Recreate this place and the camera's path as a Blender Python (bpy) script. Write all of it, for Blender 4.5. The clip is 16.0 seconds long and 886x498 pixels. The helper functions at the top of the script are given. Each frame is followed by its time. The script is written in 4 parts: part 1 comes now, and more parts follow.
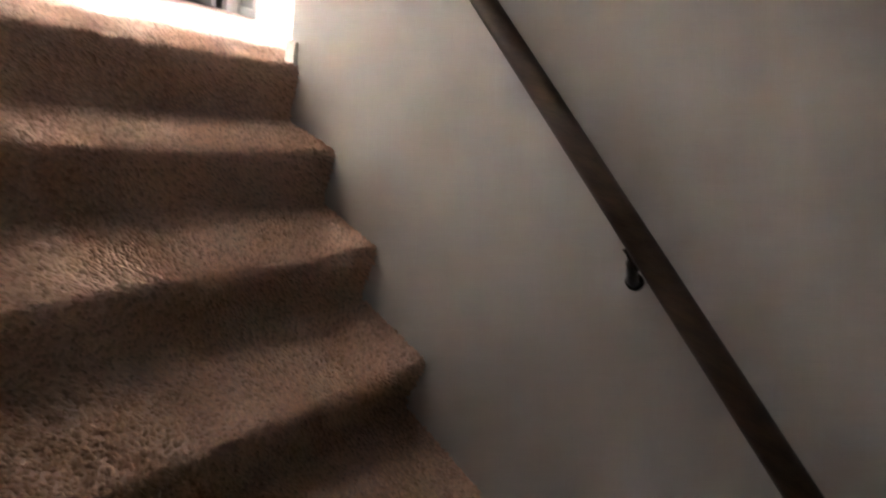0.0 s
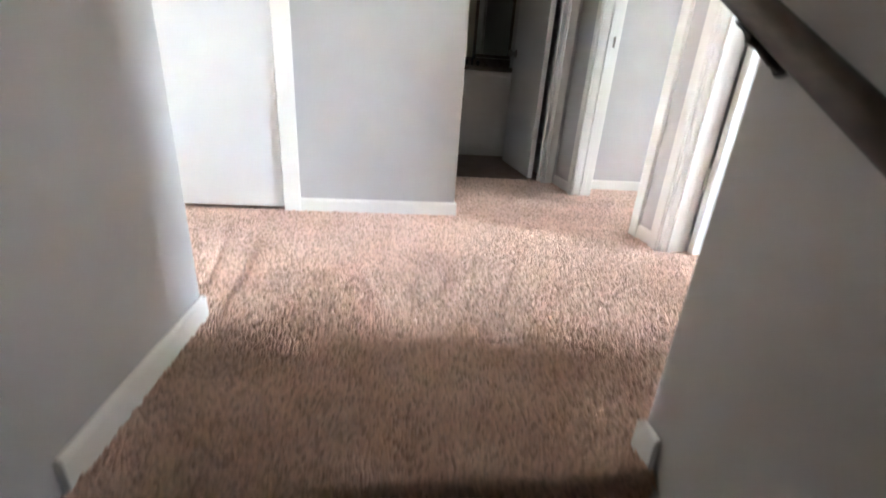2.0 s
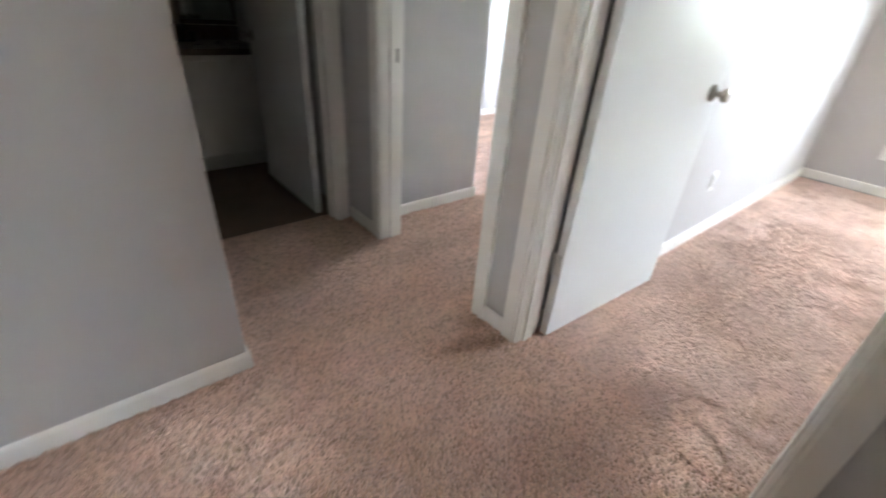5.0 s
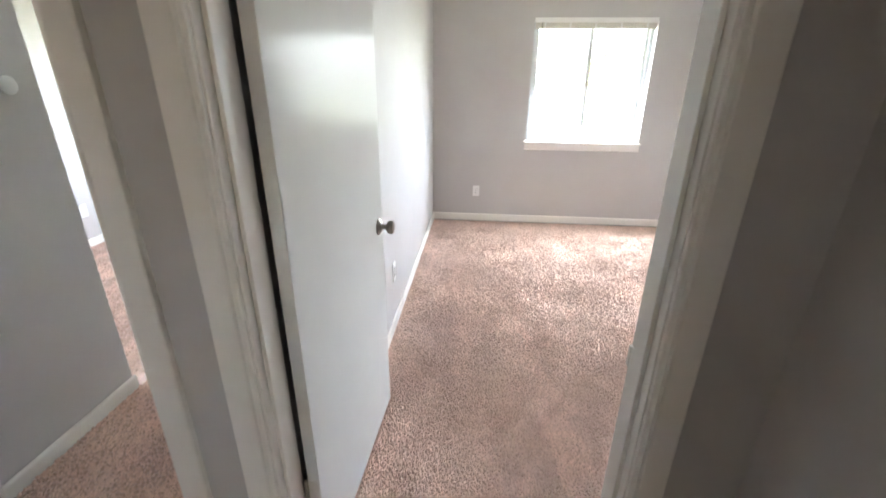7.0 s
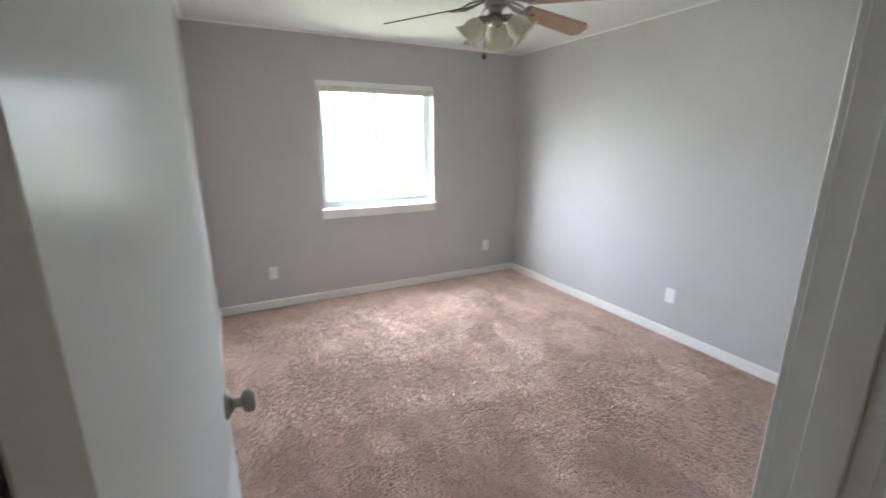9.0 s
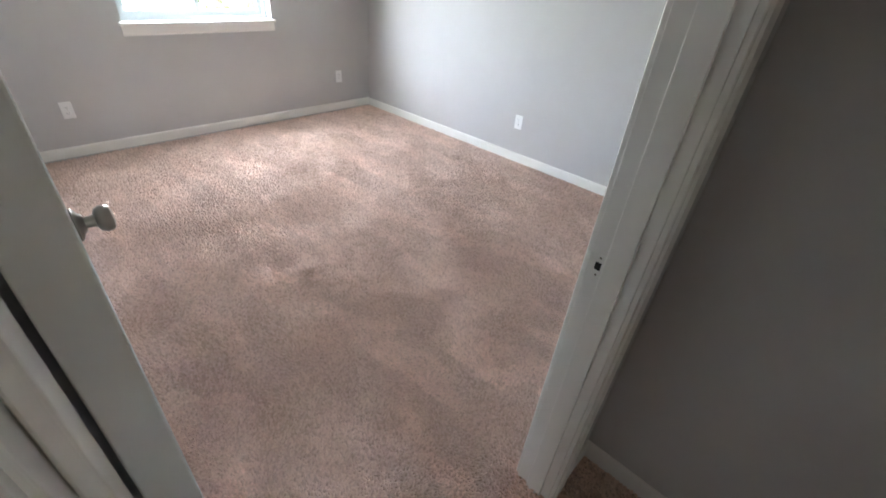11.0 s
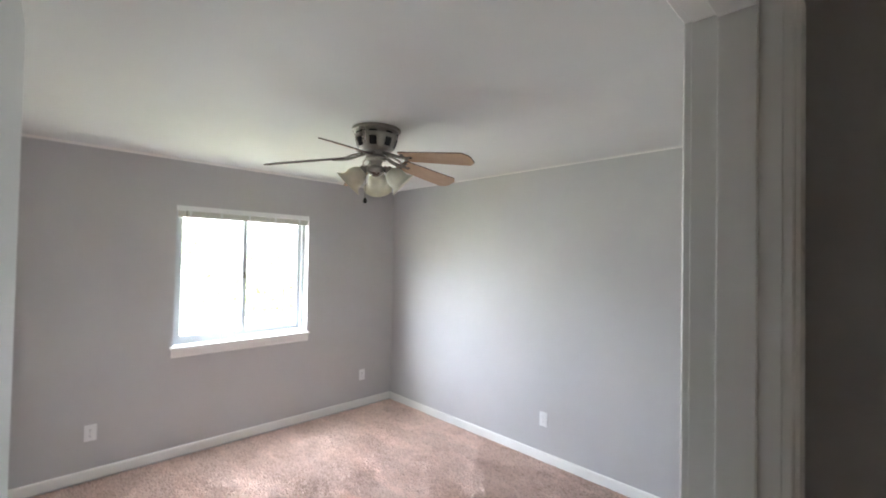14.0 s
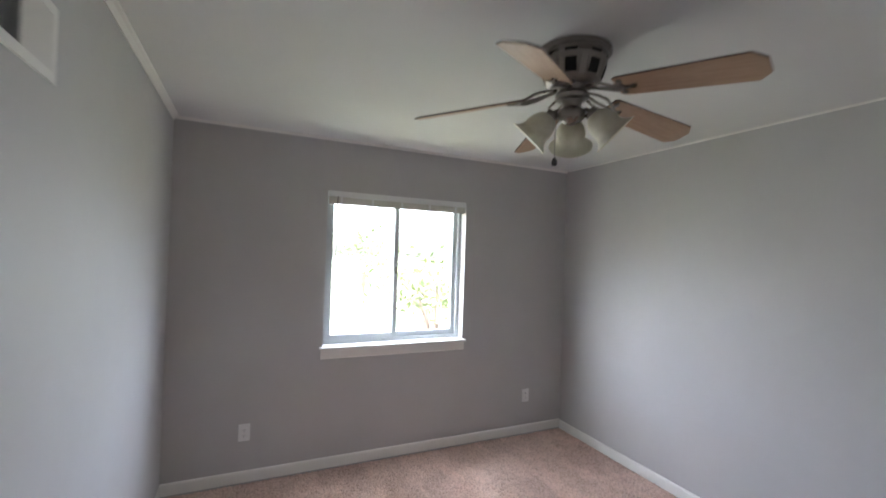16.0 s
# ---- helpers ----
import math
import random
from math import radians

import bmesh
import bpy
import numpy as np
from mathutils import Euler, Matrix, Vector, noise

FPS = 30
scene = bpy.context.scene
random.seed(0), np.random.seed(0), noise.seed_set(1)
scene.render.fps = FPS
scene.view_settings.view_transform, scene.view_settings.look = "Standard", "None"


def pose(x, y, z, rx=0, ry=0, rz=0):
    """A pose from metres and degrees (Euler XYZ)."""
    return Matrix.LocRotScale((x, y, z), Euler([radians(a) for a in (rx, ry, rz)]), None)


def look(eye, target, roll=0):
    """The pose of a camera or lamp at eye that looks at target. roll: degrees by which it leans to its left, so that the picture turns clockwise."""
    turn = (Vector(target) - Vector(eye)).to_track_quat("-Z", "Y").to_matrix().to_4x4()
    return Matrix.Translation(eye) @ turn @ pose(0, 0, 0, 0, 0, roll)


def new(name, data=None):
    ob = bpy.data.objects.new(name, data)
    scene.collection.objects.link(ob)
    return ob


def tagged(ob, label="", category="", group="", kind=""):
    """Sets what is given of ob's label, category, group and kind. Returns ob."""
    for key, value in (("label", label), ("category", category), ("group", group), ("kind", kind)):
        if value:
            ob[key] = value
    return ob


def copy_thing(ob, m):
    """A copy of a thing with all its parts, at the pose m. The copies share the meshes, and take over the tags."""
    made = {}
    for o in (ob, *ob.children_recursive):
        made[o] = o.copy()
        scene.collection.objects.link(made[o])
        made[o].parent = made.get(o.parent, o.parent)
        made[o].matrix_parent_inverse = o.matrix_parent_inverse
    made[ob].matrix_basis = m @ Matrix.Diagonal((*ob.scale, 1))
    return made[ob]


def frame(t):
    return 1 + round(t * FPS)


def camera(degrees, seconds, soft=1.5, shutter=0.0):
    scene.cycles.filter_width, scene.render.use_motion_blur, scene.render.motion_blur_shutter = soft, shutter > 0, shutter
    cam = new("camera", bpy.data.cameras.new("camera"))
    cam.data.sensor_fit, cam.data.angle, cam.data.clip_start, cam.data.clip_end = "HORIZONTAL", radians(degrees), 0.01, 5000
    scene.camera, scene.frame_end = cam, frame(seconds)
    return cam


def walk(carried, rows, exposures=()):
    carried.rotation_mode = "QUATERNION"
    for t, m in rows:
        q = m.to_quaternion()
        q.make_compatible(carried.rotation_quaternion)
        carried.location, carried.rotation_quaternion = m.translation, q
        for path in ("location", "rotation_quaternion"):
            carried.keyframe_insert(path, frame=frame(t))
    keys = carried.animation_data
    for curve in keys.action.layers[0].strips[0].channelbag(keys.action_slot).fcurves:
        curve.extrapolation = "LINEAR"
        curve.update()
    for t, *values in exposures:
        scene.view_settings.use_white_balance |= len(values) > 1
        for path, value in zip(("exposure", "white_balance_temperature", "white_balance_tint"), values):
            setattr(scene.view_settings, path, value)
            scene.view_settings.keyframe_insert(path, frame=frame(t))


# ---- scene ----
cam = camera(92.6, 16.0, 1.7, 0.5)
PATH = [
    (0, (0.122, -0.023, 0.174), (1.49, 1.167, -0.669), 15.1),
    (0.2, (0.142, -0.005, 0.18), (1.411, 1.317, -0.622), 12.3),
    (0.5, (0.209, 0.084, 0.224), (1.125, 1.685, -0.551), 5.7),
    (0.8, (0.192, 0.187, 0.332), (0.954, 1.878, -0.417), 6.2),
    (1, (0.229, 0.267, 0.39), (0.903, 1.985, -0.38), 7.9),
    (1.5, (0.337, 0.558, 0.465), (0.739, 2.361, -0.302), 7.1),
    (2, (0.287, 0.814, 0.659), (0.537, 2.659, -0.071), 4.0),
    (2.2, (0.301, 0.904, 0.734), (0.642, 2.721, -0.03), 3.3),
    (2.5, (0.336, 1.03, 0.753), (0.828, 2.756, -0.129), 5.5),
    (3, (0.323, 1.202, 0.888), (0.809, 2.905, -0.04), 6.0),
    (5.3, (0.46, 1.82, 1.196), (1.829, 2.863, 0.177), 4.5),
    (5.5, (0.503, 1.895, 1.228), (2.036, 2.694, 0.223), 4.4),
    (6, (0.585, 1.959, 1.395), (2.318, 2.226, 0.434), 3.1),
    (6.5, (0.657, 1.99, 1.437), (2.44, 2.154, 0.545), 2.5),
    (7, (0.774, 2.014, 1.483), (2.625, 2.167, 0.741), 0.6),
    (7.5, (0.899, 2.074, 1.505), (2.77, 2.143, 0.802), 0.6),
    (8, (1.064, 2.241, 1.514), (2.951, 1.961, 0.914), 0.3),
    (8.5, (1.206, 2.334, 1.516), (3.048, 1.787, 0.96), -0.0),
    (9, (1.362, 2.354, 1.532), (3.082, 1.465, 1.032), 0.0),
    (9.5, (1.413, 2.44, 1.54), (2.867, 1.161, 1.038), 0.1),
    (10, (1.374, 2.476, 1.495), (2.614, 1.119, 0.706), 0.1),
    (10.2, (1.363, 2.474, 1.468), (2.542, 1.184, 0.494), -0.2),
    (12.3, (1.359, 2.416, 1.399), (2.388, 1.157, 0.235), 8.4),
    (12.5, (1.371, 2.414, 1.43), (2.46, 1.108, 0.377), 7.7),
    (13, (1.384, 2.392, 1.504), (2.617, 0.985, 0.798), 5.7),
    (13.5, (1.411, 2.393, 1.6), (2.772, 0.943, 1.388), 3.3),
    (14, (1.421, 2.393, 1.66), (2.848, 0.992, 1.698), 1.1),
    (14.5, (1.423, 2.338, 1.659), (2.994, 1.103, 1.736), 0.9),
    (15, (1.57, 2.235, 1.66), (3.292, 1.222, 1.731), -0.2),
    (15.5, (1.863, 2.179, 1.659), (3.669, 1.322, 1.73), 0.1),
    (16, (2.206, 2.055, 1.61), (4.023, 1.219, 1.629), 2.0),
]
EXPOSURES = [(0, 11.25, 6500, 12), (0.3, 10.75, 6300, 11), (0.8, 10.15, 6200, 11), (1.5, 9.6, 6100, 10), (2, 8.8, 6000, 8), (3, 7.85, 6100, 8), (5.5, 7.32, 6300, 10), (6.2, 7.07, 6350, 11), (7, 7.0, 6350, 11), (9, 6.23, 6080, 10), (12.5, 6.57, 6150, 8), (13.3, 6.45, 6160, 9), (14, 6.35, 6100, 12), (15.2, 5.65, 6100, 14), (16, 5.45, 6040, 14)]
walk(cam, [(t, look(eye, target, roll)) for t, eye, target, roll in PATH], EXPOSURES)

# ---- light ----
world = bpy.data.worlds.new("overcast_sky")
scene.world = world
world.use_nodes = True
wn = world.node_tree.nodes
sky = wn.new("ShaderNodeTexSky")
sky.sky_type = "NISHITA"
sky.sun_disc = False
sky.sun_elevation = radians(50)
sky.sun_rotation = radians(343)
sky.air_density, sky.dust_density, sky.ozone_density = 1.0, 4.0, 1.0
cloud = wn.new("ShaderNodeHueSaturation")
cloud.inputs["Saturation"].default_value = 0.55
world.node_tree.links.new(sky.outputs["Color"], cloud.inputs["Color"])
world.node_tree.links.new(cloud.outputs["Color"], wn["Background"].inputs["Color"])
wn["Background"].inputs["Strength"].default_value = 0.1

sun_data = bpy.data.lights.new("sun", "SUN")
sun_data.energy, sun_data.angle, sun_data.color = 2.0, radians(12), (1.0, 0.96, 0.9)
sun = new("sun", sun_data)
sun.matrix_world = look((-6, 20, 24), (0, 0, 0))


# sky light in the window openings, and a warm fill added on the landing
def opening_light(eye, target, width, height, energy, color=(0.90, 0.965, 1.0)):
    data = bpy.data.lights.new("window_or_fill_light", "AREA")
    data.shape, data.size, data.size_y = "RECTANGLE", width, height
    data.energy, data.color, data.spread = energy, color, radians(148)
    ob = new("window_or_fill_light", data)
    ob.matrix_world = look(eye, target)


opening_light((5.43, 0.97, 1.44), (4.43, 0.97, 0.64), 1.04, 1.0, 0.5)
opening_light((5.43, 4.375, 1.44), (4.43, 4.375, 0.64), 1.2, 1.0, 0.2)
# unseen warm fill, aimed at the landing ceiling to brighten the hall
opening_light((-2.31, 2.15, 1.65), (-1.3, 2.2, 2.55), 0.34, 0.44, 0.10, (1.0, 0.79, 0.55))


# ---- materials ----
def material(name, rough=0.6, metal=0.0, spec=0.5):
    m = bpy.data.materials.new(name)
    m.use_nodes = True
    b = m.node_tree.nodes["Principled BSDF"]
    b.inputs["Roughness"].default_value = rough
    b.inputs["Metallic"].default_value = metal
    b.inputs["Specular IOR Level"].default_value = spec
    return m, m.node_tree, b


def node(tree, kind, **sockets):
    n = tree.nodes.new(kind)
    for key, value in sockets.items():
        n.inputs[key.replace("_", " ")].default_value = value
    return n


def coords(tree, scale=(1, 1, 1), generated="Object"):
    tc = tree.nodes.new("ShaderNodeTexCoord")
    mp = node(tree, "ShaderNodeMapping", Scale=scale)
    tree.links.new(tc.outputs[generated], mp.inputs["Vector"])
    return mp.outputs["Vector"]


def noise_tex(tree, vector, scale, detail=3.0, rough=0.55):
    n = node(tree, "ShaderNodeTexNoise", Scale=scale, Detail=detail, Roughness=rough)
    tree.links.new(vector, n.inputs["Vector"])
    return n.outputs["Fac"]


def ramp(tree, fac, stops):
    n = tree.nodes.new("ShaderNodeValToRGB")
    while len(n.color_ramp.elements) < len(stops):
        n.color_ramp.elements.new(0.5)
    for e, (p, c) in zip(n.color_ramp.elements, stops):
        e.position, e.color = p, (*c, 1)
    tree.links.new(fac, n.inputs["Fac"])
    return n.outputs["Color"]


def mixed(tree, fac, a, b, kind="MIX"):
    n = tree.nodes.new("ShaderNodeMixRGB")
    n.blend_type = kind
    for socket, value in (("Fac", fac), ("Color1", a), ("Color2", b)):
        if isinstance(value, (int, float)):
            n.inputs[socket].default_value = value
        elif isinstance(value, tuple):
            n.inputs[socket].default_value = (*value, 1)
        else:
            tree.links.new(value, n.inputs[socket])
    return n.outputs["Color"]


def bumped(tree, b, fac, strength, distance):
    n = node(tree, "ShaderNodeBump", Strength=strength, Distance=distance)
    tree.links.new(fac, n.inputs["Height"])
    tree.links.new(n.outputs["Normal"], b.inputs["Normal"])


def painted(name, color, rough, grain=260.0, relief=0.25, depth=0.0006, spread=0.05, spec=0.4, vary=0.06, coarse=0.35):
    """Paint with roller stipple, faint blotches and scuffs."""
    m, t, b = material(name, rough, spec=spec)
    v = coords(t)
    low = noise_tex(t, v, 1.7, 4)
    mid = noise_tex(t, v, 14.0, 3)
    fine = noise_tex(t, v, grain, 2)
    dark = tuple(c * (1 - 1.6 * spread) for c in color)
    light = tuple(min(1.0, c * (1 + spread)) for c in color)
    base = ramp(t, low, [(0.3, dark), (0.7, light)])
    base = mixed(t, 0.12, base, ramp(t, mid, [(0.35, dark), (0.65, light)]))
    t.links.new(base, b.inputs["Base Color"])
    r = ramp(t, mid, [(0.3, (rough - vary,) * 3), (0.7, (rough + vary,) * 3)])
    t.links.new(r, b.inputs["Roughness"])
    bumped(t, b, mixed(t, coarse, fine, mid), relief, depth)
    return m


WALL = painted("grey_wall_paint", (0.525, 0.511, 0.505), 0.62, 190.0, 0.35, 0.0012, 0.03)
CEILING = painted("white_ceiling_paint", (0.70, 0.695, 0.68), 0.85, 120.0, 0.5, 0.002, 0.02)
TRIM = painted("white_trim_paint", (0.84, 0.82, 0.78), 0.4, 60.0, 0.04, 0.0005, 0.02, 0.25, coarse=0.0)
DOOR = painted("white_gloss_door_paint", (0.70, 0.70, 0.685), 0.5, 70.0, 0.12, 0.0008, 0.015, 0.0, 0.03, 0.15)


def glossed(m, rough, share):
    """A thin even gloss over a paint, which shares its relief."""
    t = m.node_tree
    b = t.nodes["Principled BSDF"]
    gloss = node(t, "ShaderNodeBsdfGlossy", Roughness=rough)
    t.links.new(b.inputs["Normal"].links[0].from_socket, gloss.inputs["Normal"])
    mix = node(t, "ShaderNodeMixShader", Fac=share)
    t.links.new(b.outputs[0], mix.inputs[1])
    t.links.new(gloss.outputs[0], mix.inputs[2])
    t.links.new(mix.outputs[0], t.nodes["Material Output"].inputs["Surface"])


glossed(DOOR, 0.17, 0.024)
PLASTIC = painted("white_plastic", (0.82, 0.82, 0.81), 0.35, 300.0, 0.05, 0.0003, 0.01)
VINYL = painted("bath_vinyl_brown", (0.24, 0.165, 0.12), 0.45, 40.0, 0.2, 0.001, 0.25)
COUNTER = painted("brown_laminate", (0.12, 0.085, 0.065), 0.3, 80.0, 0.05, 0.0004, 0.2)
CABINET = painted("off_white_cabinet_paint", (0.78, 0.76, 0.72), 0.4, 70.0, 0.1, 0.0006, 0.03)
BATH_WALL = painted("cream_bath_paint", (0.62, 0.58, 0.48), 0.5, 190.0, 0.3, 0.001, 0.03)


def plain(name, color, rough, metal=0.0, spread=0.12, scale=40.0):
    m, t, b = material(name, rough, metal)
    f = noise_tex(t, coords(t), scale, 4)
    base = ramp(t, f, [(0.3, tuple(c * (1 - spread) for c in color)), (0.7, tuple(min(1, c * (1 + spread)) for c in color))])
    t.links.new(base, b.inputs["Base Color"])
    t.links.new(ramp(t, f, [(0.25, (max(0.03, rough - 0.07),) * 3), (0.75, (rough + 0.07,) * 3)]), b.inputs["Roughness"])
    return m


NICKEL = plain("brushed_nickel", (0.29, 0.265, 0.235), 0.3, 1.0, 0.04, 9.0)
DARK_METAL = plain("black_bracket_metal", (0.018, 0.016, 0.015), 0.42, 0.6)
# colour of black parts, and of the shade put into holes and slots
BLACK = plain("black_part_and_hole_shade", (0.012, 0.011, 0.01), 0.8)
ALU = plain("white_window_metal", (0.52, 0.55, 0.575), 0.4, 0.0, 0.04)
BLIND = plain("ivory_blind_slat", (0.66, 0.64, 0.58), 0.45, 0.0, 0.05)
STEEL = plain("painted_hinge_steel", (0.62, 0.6, 0.56), 0.4, 0.0, 0.08)
BARE = plain("worn_bare_steel", (0.25, 0.23, 0.2), 0.4, 0.8)
SIDING = plain("outer_wall_siding", (0.5, 0.47, 0.42), 0.8)
BARK = plain("bark", (0.11, 0.08, 0.06), 0.9, 0.0, 0.4, 9.0)


def wood(name, dark, light, rough, stretch):
    m, t, b = material(name, rough)
    v = coords(t, stretch)
    grain = noise_tex(t, v, 9.0, 6, 0.65)
    fine = noise_tex(t, v, 55.0, 3)
    base = ramp(t, grain, [(0.3, dark), (0.52, tuple((a + c) / 2 for a, c in zip(dark, light))), (0.72, light)])
    base = mixed(t, 0.25, base, ramp(t, fine, [(0.35, dark), (0.65, light)]))
    t.links.new(base, b.inputs["Base Color"])
    bumped(t, b, fine, 0.2, 0.0005)
    return m


RAIL_WOOD = wood("dark_stained_rail", (0.018, 0.010, 0.006), (0.075, 0.044, 0.028), 0.42, (8, 0.8, 8))
BLADE_WOOD = wood("light_oak_blade", (0.34, 0.215, 0.13), (0.50, 0.345, 0.225), 0.5, (0.7, 9, 9))
BLADE_EDGE = wood("walnut_blade_top", (0.05, 0.03, 0.02), (0.1, 0.06, 0.04), 0.5, (0.7, 9, 9))


def carpet(name, pile, stroke_shade=1.0, light_tint=(1.0, 1.0, 1.0)):
    m, t, b = material(name, 0.95, spec=0.12)
    v = coords(t)
    low = noise_tex(t, v, 2.6, 4, 0.6)
    mid = noise_tex(t, v, 13.0, 5, 0.65)
    fine = noise_tex(t, v, 210.0, 2)
    a, c = (0.55, 0.37, 0.298), (0.90, 0.685, 0.595)
    base = ramp(t, fine, [(0.28, tuple(x * 0.75 for x in a)), (0.5, tuple((x + y) / 2 for x, y in zip(a, c))), (0.72, c)])
    base = mixed(t, 0.3, base, ramp(t, mid, [(0.36, a), (0.64, c)]))
    base = mixed(t, 0.25, base, ramp(t, low, [(0.36, a), (0.64, c)]))
    # shading painted for brushed patches, where feet and a vacuum laid the pile over
    shift = node(t, "ShaderNodeTexNoise", Scale=5.0, Detail=3.0)
    t.links.new(v, shift.inputs["Vector"])
    bent = t.nodes.new("ShaderNodeVectorMath")
    bent.operation = "MULTIPLY_ADD"
    bent.inputs[1].default_value = (0.35, 0.35, 0.35)
    t.links.new(shift.outputs["Color"], bent.inputs[0])
    t.links.new(v, bent.inputs[2])
    turned = node(t, "ShaderNodeMapping", Rotation=(0, 0, -0.5), Scale=(2.0, 5.2, 3.0))
    t.links.new(bent.outputs[0], turned.inputs["Vector"])
    cells = node(t, "ShaderNodeTexVoronoi", Scale=1.0)
    t.links.new(turned.outputs["Vector"], cells.inputs["Vector"])
    tone = t.nodes.new("ShaderNodeSeparateColor")
    t.links.new(cells.outputs["Color"], tone.inputs["Color"])
    base = mixed(t, 1.0, base, ramp(t, tone.outputs["Red"], [(0.1, (0.87, 0.86, 0.855)), (0.55, (0.94, 0.935, 0.93)), (0.9, (1.06, 1.06, 1.07))]), "MULTIPLY")
    # light and dark of long vacuum cleaner strokes, painted into the colour
    drawn = node(t, "ShaderNodeMapping", Rotation=(0, 0, 0.3), Scale=(1.5, 7.0, 3.0))
    wavy = t.nodes.new("ShaderNodeVectorMath")
    wavy.operation = "MULTIPLY_ADD"
    wavy.inputs[1].default_value = (0.16, 0.16, 0.16)
    t.links.new(shift.outputs["Color"], wavy.inputs[0])
    t.links.new(v, wavy.inputs[2])
    t.links.new(wavy.outputs[0], drawn.inputs["Vector"])
    strokes = noise_tex(t, drawn.outputs["Vector"], 1.0, 1.5, 0.4)
    base = mixed(t, 1.0, base, ramp(t, strokes, [(0.38, (1 - 0.1 * stroke_shade,) * 3), (0.54, (1 - 0.03 * stroke_shade,) * 3), (0.6, (1 + 0.2 * stroke_shade,) * 3)]), "MULTIPLY")
    if pile > 0:
        g = t.nodes.new("ShaderNodeNewGeometry")
        base = mixed(t, pile, base, ramp(t, g.outputs["Random Per Island"], [(0.0, tuple(x * 0.5 for x in a)), (0.4, (0.70, 0.505, 0.418)), (1.0, (0.95, 0.765, 0.67))]))
    base = mixed(t, 1.0, base, light_tint, "MULTIPLY")
    t.links.new(base, b.inputs["Base Color"])
    b.inputs["Sheen Weight"].default_value = 0.05
    b.inputs["Sheen Roughness"].default_value = 0.6
    bumped(t, b, mixed(t, 0.5, fine, mid), 0.3, 0.003)
    return m


CARPET = carpet("brown_carpet_backing", 0.0)
# same carpet twice; the landing copy's colour is warmed to suit its light
PILE = carpet("brown_carpet_pile_warm_tint", 0.55, 0.3, (1.0, 0.96, 0.91))
PILE_SWEPT_SHADED = carpet("brown_carpet_pile_vacuum_shaded", 0.3, 0.5, (1.0, 1.0, 0.99))


def glass_pane():
    m, t, b = material("window_glass")
    t.nodes.remove(b)
    clear = t.nodes.new("ShaderNodeBsdfTransparent")
    clear.inputs["Color"].default_value = (0.96, 0.98, 0.97, 1)
    gloss = node(t, "ShaderNodeBsdfGlossy", Roughness=0.02)
    mix = node(t, "ShaderNodeMixShader", Fac=0.06)
    t.links.new(clear.outputs[0], mix.inputs[1])
    t.links.new(gloss.outputs[0], mix.inputs[2])
    t.links.new(mix.outputs[0], t.nodes["Material Output"].inputs["Surface"])
    return m


GLASS = glass_pane()
MIRROR, _t, _b = material("mirror_silver", 0.03, 1.0)
_b.inputs["Base Color"].default_value = (0.8, 0.82, 0.8, 1)


def frosted():
    m, t, b = material("frosted_glass_shade", 0.38)
    f = noise_tex(t, coords(t), 25.0, 4)
    t.links.new(ramp(t, f, [(0.3, (0.64, 0.61, 0.47)), (0.7, (0.76, 0.73, 0.60))]), b.inputs["Base Color"])
    b.inputs["Subsurface Weight"].default_value = 0.25
    b.inputs["Subsurface Radius"].default_value = (0.02, 0.02, 0.015)
    return m


SHADE = frosted()


def leafy():
    m, t, b = material("leaves", 0.6)
    g = t.nodes.new("ShaderNodeNewGeometry")
    t.links.new(ramp(t, g.outputs["Random Per Island"], [(0, (0.05, 0.075, 0.025)), (0.6, (0.085, 0.11, 0.035)), (1, (0.12, 0.12, 0.04))]), b.inputs["Base Color"])
    return m


LEAF = leafy()


def grassy():
    m, t, b = material("lawn", 0.9)
    v = coords(t)
    t.links.new(mixed(t, 0.5, ramp(t, noise_tex(t, v, 0.3, 5), [(0.35, (0.09, 0.095, 0.06)), (0.65, (0.17, 0.165, 0.13))]),
                      ramp(t, noise_tex(t, v, 8, 5), [(0.35, (0.05, 0.06, 0.03)), (0.65, (0.13, 0.14, 0.08))])), b.inputs["Base Color"])
    return m


LAWN = grassy()


# ---- mesh helpers ----
def link_bm(name, bm, mat, parent=None, smooth=False):
    me = bpy.data.meshes.new(name)
    bmesh.ops.recalc_face_normals(bm, faces=bm.faces)
    if smooth:
        for f in bm.faces:
            f.smooth = True
    bm.to_mesh(me)
    bm.free()
    me.materials.append(mat)
    if smooth:
        me.set_sharp_from_angle(angle=radians(40))
    ob = new(name, me)
    if parent is not None:
        ob.parent = parent
    return ob


def part(name, bm, mat, parent, label="", smooth=False):
    return tagged(link_bm(name, bm, mat, parent, smooth), label)


def thing(name, label, category, group="", kind="", at=(0, 0, 0)):
    ob = new(name)
    ob.empty_display_size = 0.1
    ob.location = at
    return tagged(ob, label, category, group, kind)


def add_box(bm, x0, y0, z0, x1, y1, z1, bevel=0.0):
    r = bmesh.ops.create_cube(bm, size=1.0)
    vs = r["verts"]
    for v in vs:
        v.co = Vector(((x0 + x1) / 2 + v.co.x * (x1 - x0), (y0 + y1) / 2 + v.co.y * (y1 - y0), (z0 + z1) / 2 + v.co.z * (z1 - z0)))
    if bevel:
        es = list({e for v in vs for e in v.link_edges})
        bmesh.ops.bevel(bm, geom=es, offset=bevel, segments=2, affect="EDGES", profile=0.5)
    return vs


